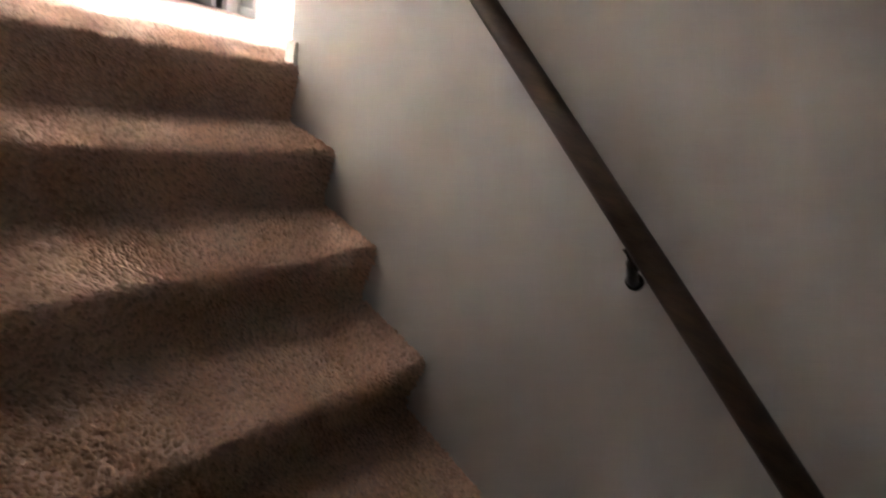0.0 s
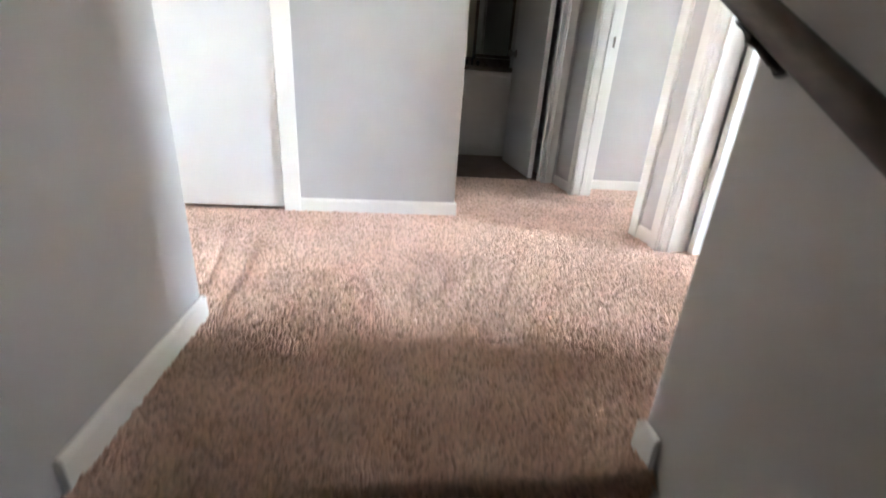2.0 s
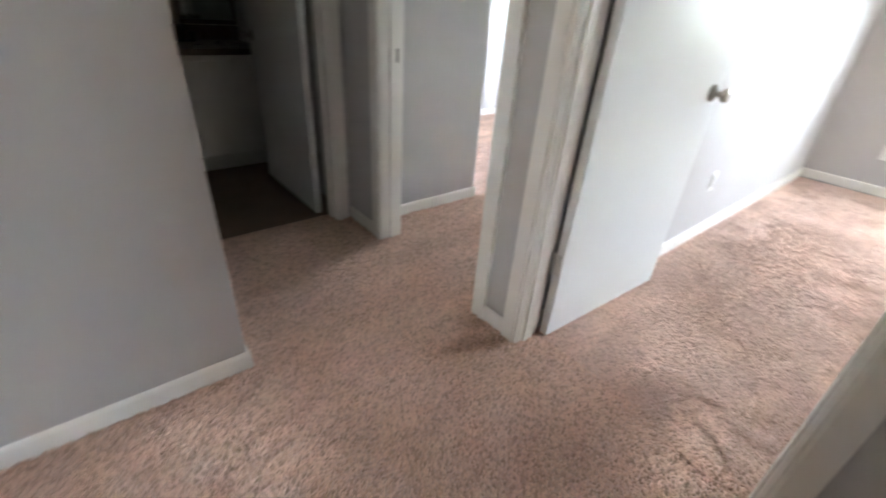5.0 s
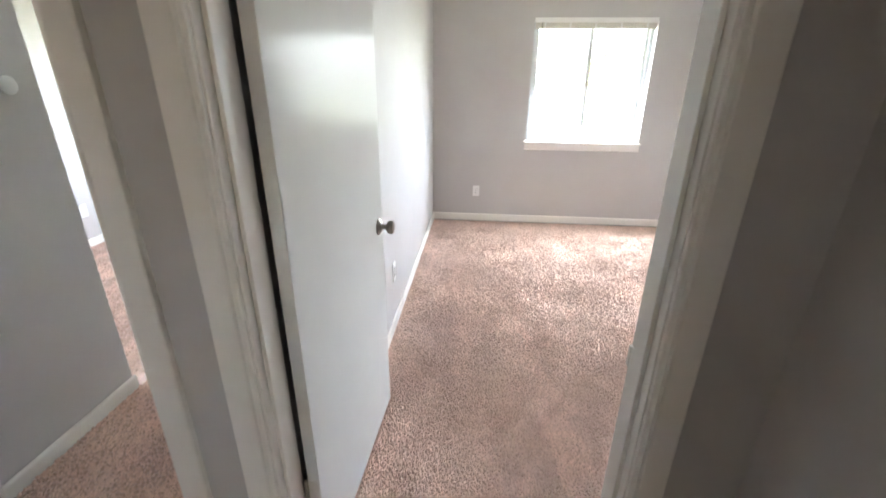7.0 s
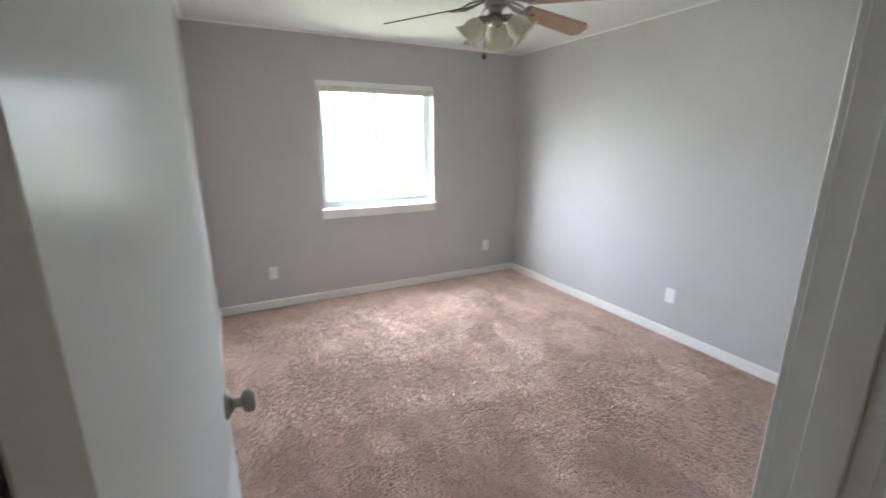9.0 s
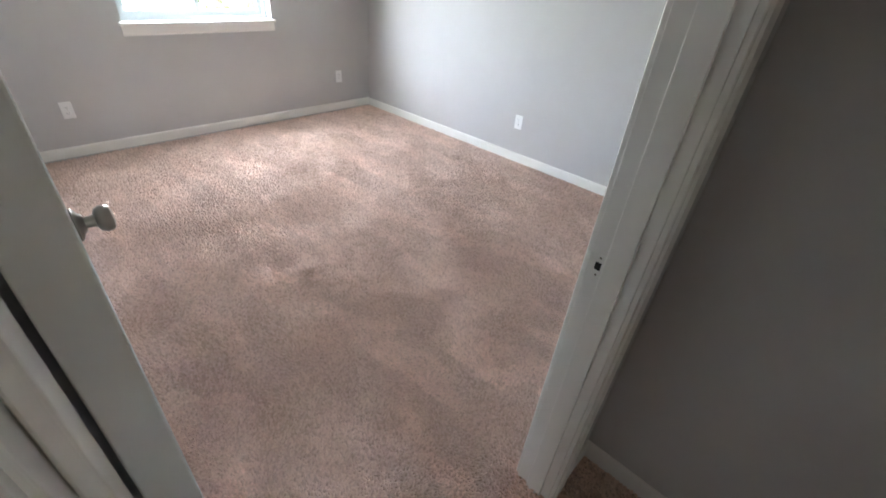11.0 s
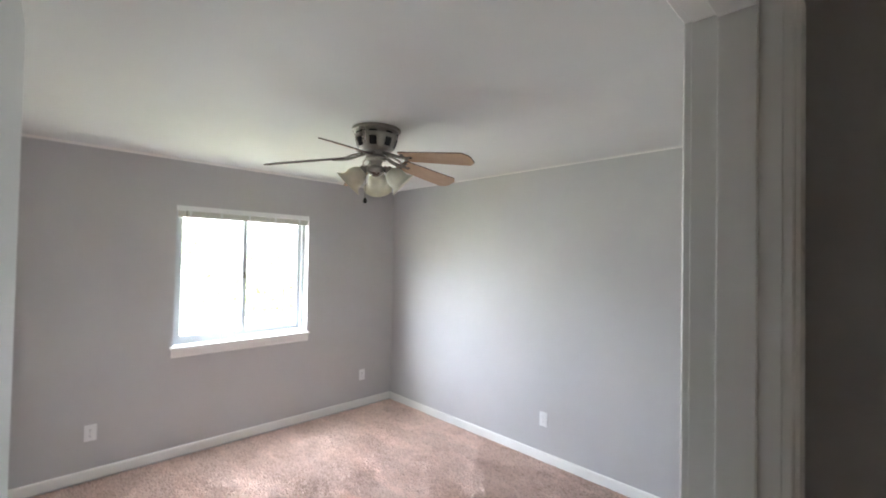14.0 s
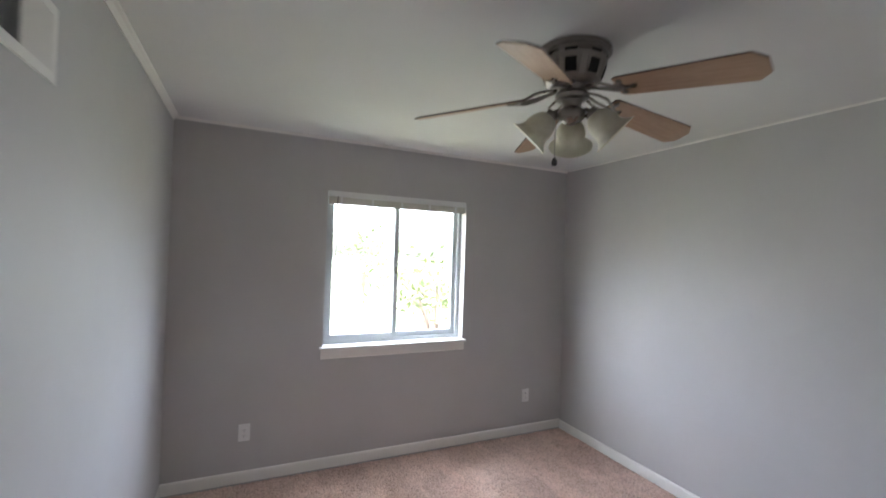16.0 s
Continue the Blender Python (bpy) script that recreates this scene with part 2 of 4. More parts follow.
def box(x0, y0, z0, x1, y1, z1, bevel=0.0):
    bm = bmesh.new()
    add_box(bm, x0, y0, z0, x1, y1, z1, bevel)
    return bm


def solid(lo, hi, holes=()):
    """A block with rectangular holes through it: only the skin is made."""
    lines = []
    for a in range(3):
        s = {lo[a], hi[a]}
        for h in holes:
            for k in (a, a + 3):
                if lo[a] < h[k] < hi[a]:
                    s.add(h[k])
        lines.append(sorted(s))
    n = [len(l) - 1 for l in lines]

    def full(i, j, k):
        if not (0 <= i < n[0] and 0 <= j < n[1] and 0 <= k < n[2]):
            return False
        c = [(lines[a][q] + lines[a][q + 1]) / 2 for a, q in enumerate((i, j, k))]
        return not any(all(h[a] < c[a] < h[a + 3] for a in range(3)) for h in holes)

    bm, made = bmesh.new(), {}

    def vert(i, j, k):
        if (i, j, k) not in made:
            made[i, j, k] = bm.verts.new((lines[0][i], lines[1][j], lines[2][k]))
        return made[i, j, k]

    for i in range(n[0]):
        for j in range(n[1]):
            for k in range(n[2]):
                if not full(i, j, k):
                    continue
                for a in range(3):
                    for s in (0, 1):
                        o = [i, j, k]
                        o[a] += 2 * s - 1
                        if full(*o):
                            continue
                        base = [i, j, k]
                        base[a] += s
                        b, c = (a + 1) % 3, (a + 2) % 3
                        quad = []
                        for db, dc in ((0, 0), (1, 0), (1, 1), (0, 1)):
                            q = list(base)
                            q[b] += db
                            q[c] += dc
                            quad.append(vert(*q))
                        bm.faces.new(quad)
    return bm


def sweep(bm, profile, a, b, u, v):
    """A closed profile of (u, v) points drawn from a to b."""
    a, b, u, v = Vector(a), Vector(b), Vector(u), Vector(v)
    r0 = [bm.verts.new(a + u * p + v * q) for p, q in profile]
    r1 = [bm.verts.new(b + u * p + v * q) for p, q in profile]
    k = len(profile)
    for i in range(k):
        bm.faces.new((r0[i], r0[(i + 1) % k], r1[(i + 1) % k], r1[i]))
    bm.faces.new(r0)
    bm.faces.new(r1[::-1])


def lathe(bm, profile, m, steps=28):
    """Rings of (radius, height) turned about z, laid by m."""
    rings = []
    for r, h in profile:
        if r < 1e-6:
            rings.append([bm.verts.new(m @ Vector((0, 0, h)))])
        else:
            rings.append([bm.verts.new(m @ Vector((r * math.cos(2 * math.pi * i / steps), r * math.sin(2 * math.pi * i / steps), h))) for i in range(steps)])
    for p, q in zip(rings, rings[1:]):
        for i in range(steps):
            j = (i + 1) % steps
            if len(p) == 1 and len(q) > 1:
                bm.faces.new((p[0], q[j], q[i]))
            elif len(q) == 1 and len(p) > 1:
                bm.faces.new((p[i], p[j], q[0]))
            elif len(p) > 1:
                bm.faces.new((p[i], p[j], q[j], q[i]))


def tube(bm, pts, r, steps=12):
    pts = [Vector(p) for p in pts]
    rings = []
    for i, p in enumerate(pts):
        d = (pts[min(i + 1, len(pts) - 1)] - pts[max(i - 1, 0)]).normalized()
        q = d.to_track_quat("Z", "Y").to_matrix()
        rings.append([bm.verts.new(p + q @ Vector((r * math.cos(2 * math.pi * k / steps), r * math.sin(2 * math.pi * k / steps), 0))) for k in range(steps)])
    for a, b in zip(rings, rings[1:]):
        for k in range(steps):
            bm.faces.new((a[k], a[(k + 1) % steps], b[(k + 1) % steps], b[k]))
    bm.faces.new(rings[0][::-1])
    bm.faces.new(rings[-1])


def structure(name, bm, mat, label, category):
    return tagged(link_bm(name, bm, mat), label, category, "", "structure")


# ---- structure: the plan ----
TOP = 2.42
X_HALL, X_BED = 1.51, 1.625      # two faces of the wall with the bedroom doors
X_WIN = 5.36                     # inner face of the window wall
Y_S, Y_N = -0.66, 2.51           # bedroom side walls
Y_SOUTH = 1.405                  # landing wall beside the stairs
Y_CLOSET = 2.96
X_L, X_R = -0.226, 0.79          # stair walls
Y_TOP = 1.345                    # top nosing
RISE, RUN, STEPS = 0.182, 0.275, 14
LOW = -RISE * STEPS
GREY = "light grey painted wall with faint roller stipple"
D1 = (1.648, 2.485)              # clear width of bedroom door, along y
D2 = (2.752, 3.505)
DB = (0.66, 1.405)               # bathroom door, along x
DC = (-1.03, -0.245)             # closet door, along x
HEAD = 2.04
WY = (0.40, 1.54)                # window along y
WZ = (0.885, 2.04)
WY2 = (3.7, 5.05)
LY, LZ = (1.97, 2.33), (1.42, 1.88)  # added, unseen window of the landing, along y

structure("wall_east", solid((X_WIN, -0.8, 0), (5.5, 5.85, TOP), [(5, WY[0], WZ[0], 6, WY[1], WZ[1]), (5, WY2[0], WZ[0], 6, WY2[1], WZ[1])]), WALL, GREY + " with a window", "wall")
structure("wall_south", solid((X_HALL, -0.8, 0), (X_WIN, Y_S, TOP)), WALL, GREY, "wall")
structure("wall_bedroom_doors", solid((X_HALL, Y_S, 0), (X_BED, 5.85, TOP),
          [(1, D1[0] - 0.02, -1, 2, D1[1] + 0.02, HEAD + 0.02), (1, D2[0] - 0.02, -1, 2, D2[1] + 0.02, HEAD + 0.02)]), WALL, GREY + " with two doorways", "wall")
structure("wall_between_bedrooms", solid((X_BED, Y_N, 0), (X_WIN, 2.62, TOP)), WALL, GREY, "wall")
structure("wall_second_closet", solid((X_BED, 3.72, 0), (2.385, 5.6, TOP)), WALL, GREY, "wall")
structure("wall_north", solid((X_BED, 5.6, 0), (X_WIN, 5.85, TOP)), WALL, GREY, "wall")
structure("wall_bathroom_door", solid((0.62, 3.86, 0), (X_HALL, 3.975, TOP), [(DB[0] - 0.02, 3, -1, DB[1] + 0.02, 5, HEAD + 0.02)]), WALL, GREY + " with the bathroom doorway", "wall")
structure("wall_hall_west", solid((0.505, 3.075, 0), (0.62, 3.975, TOP)), WALL, GREY, "wall")
structure("wall_closet", solid((-2.3, Y_CLOSET, 0), (0.62, 3.075, TOP), [(DC[0] - 0.02, 2, -1, DC[1] + 0.02, 4, HEAD + 0.02)]), WALL, GREY + " with a closed closet door", "wall")
structure("wall_stairs_left", solid((-0.34, -4.0, LOW), (X_L, 1.907, TOP)), WALL, GREY, "wall")
structure("wall_landing_west", solid((-2.3, 1.79, 0), (-0.34, 1.907, TOP)), WALL, GREY, "wall")
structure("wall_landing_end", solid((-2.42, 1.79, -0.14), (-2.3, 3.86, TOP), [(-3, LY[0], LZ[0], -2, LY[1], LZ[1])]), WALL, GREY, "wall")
structure("wall_stairs_right", solid((X_R, -4.0, LOW), (0.905, Y_SOUTH, TOP)), WALL, GREY, "wall")
structure("wall_landing_south", solid((0.905, 1.29, 0), (X_HALL, Y_SOUTH, TOP)), WALL, GREY, "wall")
structure("wall_stairs_end", solid((-0.34, -4.12, LOW), (0.905, -4.0, TOP)), WALL, GREY, "wall")
structure("wall_bath_west", solid((-0.6, 3.975, 0), (-0.48, 5.6, TOP)), BATH_WALL, "cream painted bathroom wall", "wall")
structure("wall_bath_north", solid((-0.6, 5.6, 0), (X_HALL, 5.72, TOP)), BATH_WALL, "cream painted bathroom wall", "wall")
structure("wall_bath_south", solid((-0.6, 3.86, 0), (0.505, 3.975, TOP)), BATH_WALL, "cream painted bathroom wall", "wall")
# unseen wall, added to keep sunlight from leaking under the closet door
structure("wall_closet_light_stop", solid((-2.3, 3.7, -0.14), (0.505, 3.8, TOP)), WALL, GREY, "wall")
structure("ceiling", solid((-2.5, -4.12, TOP), (5.5, 5.9, TOP + 0.15)), CEILING, "flat white painted ceiling", "ceiling")
structure("roof_slab", solid((-2.6, -4.3, TOP + 0.15), (5.9, 6.2, TOP + 0.3)), SIDING, "plain roof over the rooms", "roof")

floor = structure("floor", solid((-2.42, 1.16, -0.14), (5.5, 3.965, 0.001), [(X_L - 0.05, 0.0, -1, X_R + 0.05, Y_TOP + 0.055, 1)]), CARPET, "brown cut-pile carpet floor of the landing and bedrooms", "floor")
structure("floor_bedroom_south", solid((X_HALL, -0.8, -0.14), (5.5, 1.16, 0.001)), CARPET, "brown cut-pile carpet floor", "floor")
structure("floor_second_bedroom", solid((X_HALL, 3.965, -0.14), (5.5, 5.85, 0.001)), CARPET, "brown cut-pile carpet floor of the second bedroom", "floor")
structure("floor_bathroom", solid((-0.6, 3.965, -0.14), (X_HALL, 5.72, -0.001)), VINYL, "dark brown vinyl bathroom floor", "floor")
structure("floor_below", solid((-0.34, -4.12, LOW - 0.12), (0.905, -2.2, LOW)), CARPET, "brown carpet floor at the foot of the stairs", "floor")

# ---- trim ----
CASING = [(0.0, 0.0), (0.010, 0.0), (0.0125, 0.003), (0.0125, 0.012), (0.0172, 0.0165), (0.018, 0.019), (0.018, 0.070), (0.0155, 0.074), (0.0, 0.074)]
BASE = [(0.0, 0.0), (0.012, 0.0), (0.012, 0.062), (0.010, 0.070), (0.005, 0.076), (0.0, 0.076)]
CROWN = [(0.0, 0.0), (0.0, -0.032), (0.006, -0.032), (0.009, -0.025), (0.018, -0.013), (0.026, -0.007), (0.03, 0.0)]


def baseboard(a, b, out, top=0.0, label="white painted wooden baseboard"):
    bm = bmesh.new()
    sweep(bm, BASE, (a[0], a[1], top - 0.002), (b[0], b[1], top - 0.002), (*out, 0), (0, 0, 1))
    return structure("baseboard", bm, TRIM, label, "baseboard")


def crown(a, b, out, size=1.0):
    bm = bmesh.new()
    sweep(bm, [(p * size, q * size) for p, q in CROWN], (a[0], a[1], TOP), (b[0], b[1], TOP), (*out, 0), (0, 0, 1))
    return structure("trim", bm, TRIM, "narrow white crown moulding at the ceiling", "moulding")


C = 0.078
baseboard((X_WIN, Y_S), (X_WIN, Y_N), (-1, 0), 0.02)
baseboard((X_BED + 0.012, Y_S), (X_WIN - 0.012, Y_S), (0, 1), 0.012)
baseboard((X_BED + 0.012, Y_N), (X_WIN - 0.012, Y_N), (0, -1), 0.012)
baseboard((X_BED, Y_S + 0.012), (X_BED, D1[0] - C), (1, 0))
baseboard((X_HALL, D1[1] + C), (X_HALL, D2[0] - C), (-1, 0))
baseboard((X_HALL, D2[1] + C), (X_HALL, 3.86), (-1, 0))
baseboard((X_HALL, Y_SOUTH + 0.012), (X_HALL, D1[0] - C), (-1, 0))
baseboard((X_R - 0.012, Y_SOUTH), (X_HALL, Y_SOUTH), (0, 1))
baseboard((X_R, Y_TOP + 0.012), (X_R, Y_SOUTH), (-1, 0))
baseboard((X_L, Y_TOP + 0.02), (X_L, 1.907), (1, 0))
baseboard((-2.3, 1.907), (X_L + 0.012, 1.907), (0, 1))
baseboard((DC[1] + 0.082, Y_CLOSET), (0.632, Y_CLOSET), (0, -1))
baseboard((-2.3, Y_CLOSET), (DC[0] - 0.082, Y_CLOSET), (0, -1))
baseboard((0.62, Y_CLOSET), (0.62, 3.86), (1, 0))
baseboard((X_BED, 3.72), (2.397, 3.72), (0, -1))
baseboard((2.385, 3.72), (2.385, 5.6), (1, 0))
baseboard((2.397, 5.6), (X_WIN, 5.6), (0, -1))
baseboard((X_WIN, 2.62), (X_WIN, 5.588), (-1, 0))
baseboard((X_BED, 2.62), (X_WIN - 0.012, 2.62), (0, 1))
crown((X_WIN, Y_S), (X_WIN, Y_N), (-1, 0), 0.55)
crown((X_BED, Y_N), (X_WIN - 0.034, Y_N), (0, -1))
crown((X_BED, Y_S), (X_WIN - 0.034, Y_S), (0, 1), 0.3)
crown((X_BED, Y_S + 0.034), (X_BED, Y_N - 0.034), (1, 0))


# ---- doorways ----
FLAT = [(0.0, 0.0), (0.013, 0.0), (0.016, 0.004), (0.016, 0.074), (0.013, 0.078), (0.0, 0.078)]


def doorway(name, m, width, depth, label, stop_at, casing_back=True, prof=None, stop_wide=0.033):
    """Frame of a doorway. Local x runs across the opening from 0 to width, local y through the wall from 0 to depth."""
    f = thing(name, label, "door frame", kind="structure")
    f.matrix_world = m
    for nm, x0, x1 in (("jamb", -0.019, 0.0), ("jamb", width, width + 0.019)):
        part(nm, box(x0, 0.0, 0, x1, depth, HEAD, 0.0015), TRIM, f)
    part("head_jamb", box(-0.019, 0.0, HEAD, width + 0.019, depth, HEAD + 0.019, 0.0015), TRIM, f)
    for x0, x1 in ((0.0005, 0.011), (width - 0.011, width - 0.0005)):
        part("door_stop", box(x0, stop_at, 0, x1, stop_at + stop_wide, HEAD - 0.0005, 0.002), TRIM, f)
    part("door_stop", box(0.011, stop_at, HEAD - 0.011, width - 0.011, stop_at + stop_wide, HEAD - 0.0005, 0.002), TRIM, f)
    prof = prof or CASING
    w = prof[-1][1]
    for y, s in ((0.0, -1), (depth, 1)):
        if s == 1 and not casing_back:
            continue
        for x, d in ((-0.004, -1), (width + 0.004, 1)):
            bm = bmesh.new()
            sweep(bm, prof, (x, y, 0), (x, y, HEAD + 0.004), (0, s, 0), (d, 0, 0))
            part("casing", bm, TRIM, f)
        bm = bmesh.new()
        sweep(bm, prof, (-0.004 - w, y, HEAD + 0.004), (width + 0.004 + w, y, HEAD + 0.004), (0, s, 0), (0, 0, 1))
        part("casing", bm, TRIM, f)
    return f


def turned_knob(parent, at, out):
    """Nickel knob: rose, neck and ball."""
    m = Matrix.Translation(at) @ Vector(out).to_track_quat("Z", "Y").to_matrix().to_4x4()
    bm = bmesh.new()
    lathe(bm, [(0, 0), (0.033, 0), (0.034, 0.003), (0.031, 0.007), (0.022, 0.011), (0.017, 0.017), (0.0, 0.017)], m)
    rose = part("rose", bm, NICKEL, parent, "brushed nickel knob rose", True)
    bm = bmesh.new()
    lathe(bm, [(0, 0.012), (0.0125, 0.012), (0.0115, 0.028), (0.014, 0.036), (0.0, 0.036)], m)
    part("neck", bm, NICKEL, parent, "brushed nickel neck", True)
    bm = bmesh.new()
    lathe(bm, [(0, 0.034), (0.014, 0.034), (0.023, 0.038), (0.0275, 0.047), (0.0275, 0.055), (0.024, 0.062), (0.012, 0.066), (0, 0.0665)], m)
    part("door_handle", bm, NICKEL, parent, "round brushed nickel door knob", True)


def hinge(parent, z, x, y):
    bm = box(x - 0.002, y + 0.004, z, x + 0.0015, y + 0.036, z + 0.088, 0.0006)
    add_box(bm, x - 0.012, y + 0.034, z, x - 0.002, y + 0.037, z + 0.088, 0.0006)
    lathe(bm, [(0, -0.002), (0.0062, -0.002), (0.0062, 0.09), (0.004, 0.094), (0, 0.094)], Matrix.Translation((x - 0.004, y + 0.040, z)), 12)
    part("hinge", bm, STEEL, parent, "paint-covered steel butt hinge", True)


def door_leaf(name, label, pivot, angle, width, knob_z=0.93, near=1, far=True):
    """A flush door whose leaf runs along local +x from its hinge, thickness towards +y; near face at y = 0."""
    d = thing(name, label, "door", kind="structure")
    d.matrix_world = Matrix.Translation(pivot) @ Matrix.Rotation(angle, 4, "Z")
    part("leaf", box(0.0, 0.0, 0.014, width, 0.035, HEAD - 0.004, 0.0018), DOOR, d)
    turned_knob(d, (width - 0.062, 0, knob_z), (0, -1, 0))
    turned_knob(d, (width - 0.062, 0.035, knob_z), (0, 1, 0))
    part("latch_plate", box(width - 0.001, 0.006, knob_z - 0.028, width + 0.0012, 0.029, knob_z + 0.028, 0.0005), BARE, d, "worn steel latch plate")
    bm = bmesh.new()
    sweep(bm, [(0, -0.006), (0.009, -0.006), (0.002, 0.006), (0, 0.006)], (width + 0.001, 0.0175, knob_z - 0.007), (width + 0.001, 0.0175, knob_z + 0.007), (1, 0, 0), (0, 1, 0))
    part("latch", bm, BARE, d, "steel latch bolt")
    for z in (0.30, 1.80):
        hinge(d, z, 0.0, 0.0)
    return d


def strike(parent, at):
    """Paint-smeared strike plate, its bolt hole shaded by a black plate; local to a doorway."""
    x, y, z = at
    s = part("strike_plate", solid((x - 0.0015, y - 0.03, z - 0.03), (x + 0.0012, y + 0.022, z + 0.03), [(x - 1, y - 0.009, z - 0.01, x + 1, y + 0.005, z + 0.01)]), BARE if x < 0.3 else TRIM, parent, "strike plate smeared with white paint" if x > 0.3 else "worn steel strike plate")
    part("bolt_hole_shade", box(x - 0.0008, y - 0.009, z - 0.01, x + 0.0003, y + 0.005, z + 0.01), BLACK, s, "black plate for the shade in the bolt hole")
    for dz in (-0.022, 0.022):
        bm = bmesh.new()
        lathe(bm, [(0, 0), (0.003, 0), (0.0022, 0.0006), (0, 0.0007)], Matrix.Translation((x - 0.0013 if x > 0.3 else x + 0.001, y - 0.003, z + dz)) @ Matrix.Rotation(radians(-90 if x > 0.3 else 90), 4, "Y"), 10)
        part("screw", bm, BARE, s, "worn steel screw")


# local x runs towards -y from the hinge jamb; local y towards +x
frame_1 = doorway("door_frame_bedroom", Matrix.Translation((X_HALL, D1[1], 0)) @ Matrix.Rotation(radians(-90), 4, "Z"), D1[1] - D1[0], X_BED - X_HALL, "white painted bedroom door frame with moulded casing", 0.027, stop_wide=0.05)
strike(frame_1, (D1[1] - D1[0], 0.093, 0.895))
part("strike_lip", box(D1[1] - D1[0] - 0.004, 0.112, 0.868, D1[1] - D1[0] + 0.001, 0.122, 0.922, 0.0015), TRIM, frame_1, "bent strike lip thick with white paint")
frame_2 = doorway("door_frame_second_bedroom", Matrix.Translation((X_HALL, D2[1], 0)) @ Matrix.Rotation(radians(-90), 4, "Z"), D2[1] - D2[0], X_BED - X_HALL, "white painted second bedroom door frame with moulded casing", 0.044)
strike(frame_2, (0.0, 0.074, 0.95))
doorway("door_frame_bathroom", Matrix.Translation((DB[0], 3.86, 0)), DB[1] - DB[0], 0.115, "white painted bathroom door frame", 0.044)
doorway("door_frame_closet", Matrix.Translation((DC[0], Y_CLOSET, 0)), DC[1] - DC[0], 0.115, "white painted closet door frame", 0.06, True, FLAT)

door_leaf("door_1", "open white flush bedroom door with nickel knob", (1.634, 2.4395, 0), math.atan2(-0.034, 0.785), 0.795)
bath_door = door_leaf("door_2", "half-open white flush bathroom door with nickel knob", (1.372, 3.985, 0), radians(90.5), 0.80)
closet_door = thing("door_3", "closed white flush closet door above a dark gap", "door", kind="structure")
part("leaf", box(DC[0] + 0.003, Y_CLOSET + 0.002, 0.022, DC[1] - 0.003, Y_CLOSET + 0.037, HEAD - 0.004, 0.0018), DOOR, closet_door)
turned_knob(closet_door, (DC[0] + 0.065, Y_CLOSET + 0.002, 0.93), (0, -1, 0))


# ---- stairs ----
def step_profile():
    """Riser and tread of one carpeted step, in (y, z) from the nosing's foot; the nosing is rounded."""
    r = 0.017
    pts = [(0.028, -RISE), (0.026, -RISE + 0.05), (0.012, -0.07), (0.0, -0.045)]
    for i in range(7):
        a = radians(180 - 15 * i)
        pts.append((r + r * math.cos(a), -r + r * math.sin(a)))
    pts.append((RUN + 0.028, 0.0))
    return pts


STEP = step_profile()
stairs = thing("stairs", "straight staircase covered in brown cut-pile carpet", "stairs", kind="structure")
for i in range(STEPS):
    y0, z0 = Y_TOP - RUN * i, -RISE * i + 0.001
    bm = bmesh.new()
    pts = STEP[:-1] + [(RUN + 0.028 if i else 0.06, 0.0)]
    ring = pts + [(pts[-1][0], -RISE)]
    sweep(bm, ring, (X_L, y0, z0), (X_R, y0, z0), (0, 1, 0), (0, 0, 1))
    part("step", bm, CARPET, stairs, "carpeted step with rounded nosing")
# unseen slab, added to stop outside light leaking between the steps
bm = bmesh.new()
under = [(Y_TOP + 0.1, -RISE - 0.03), (Y_TOP + 0.1, -RISE - 0.12), (Y_TOP - RUN * STEPS, LOW - RISE - 0.12), (Y_TOP - RUN * STEPS, LOW - RISE - 0.03)]
sweep(bm, under, (X_L - 0.06, 0, 0), (X_R + 0.06, 0, 0), (0, 1, 0), (0, 0, 1))
structure("stairs_light_stop", bm, CEILING, "unseen sloping slab that stops light under the stairs", "stairs")
structure("floor_landing_edge", solid((X_L, Y_TOP + 0.06, -0.186), (X_R, Y_SOUTH + 0.02, -0.141)), CARPET, "edge of the landing under the carpet", "floor")

# ---- handrail ----
rail = thing("handrail", "dark stained wooden handrail on black metal brackets", "handrail")
SLOPE = 0.64


def rail_z(y):
    return 0.806 + SLOPE * (y - 1.422)


RX = 0.729
n_rail = []
for i in range(18):
    a = 2 * math.pi * i / 18
    n_rail.append((0.0195 * math.cos(a), 0.0205 * math.sin(a) * (1.0 if math.sin(a) > 0 else 0.9)))
bm = bmesh.new()
along = Vector((0, 1, SLOPE)).normalized()
above = Vector((0, -SLOPE, 1)).normalized()
ya, yb = -3.0, 1.435
sweep(bm, n_rail, (RX, ya, rail_z(ya)), (RX, yb, rail_z(yb)), (1, 0, 0), above)
bmesh.ops.bevel(bm, geom=[e for f in bm.faces if len(f.verts) > 8 for e in f.edges], offset=0.004, segments=2, affect="EDGES")
part("rail", bm, RAIL_WOOD, rail, "round dark stained wooden rail", True)
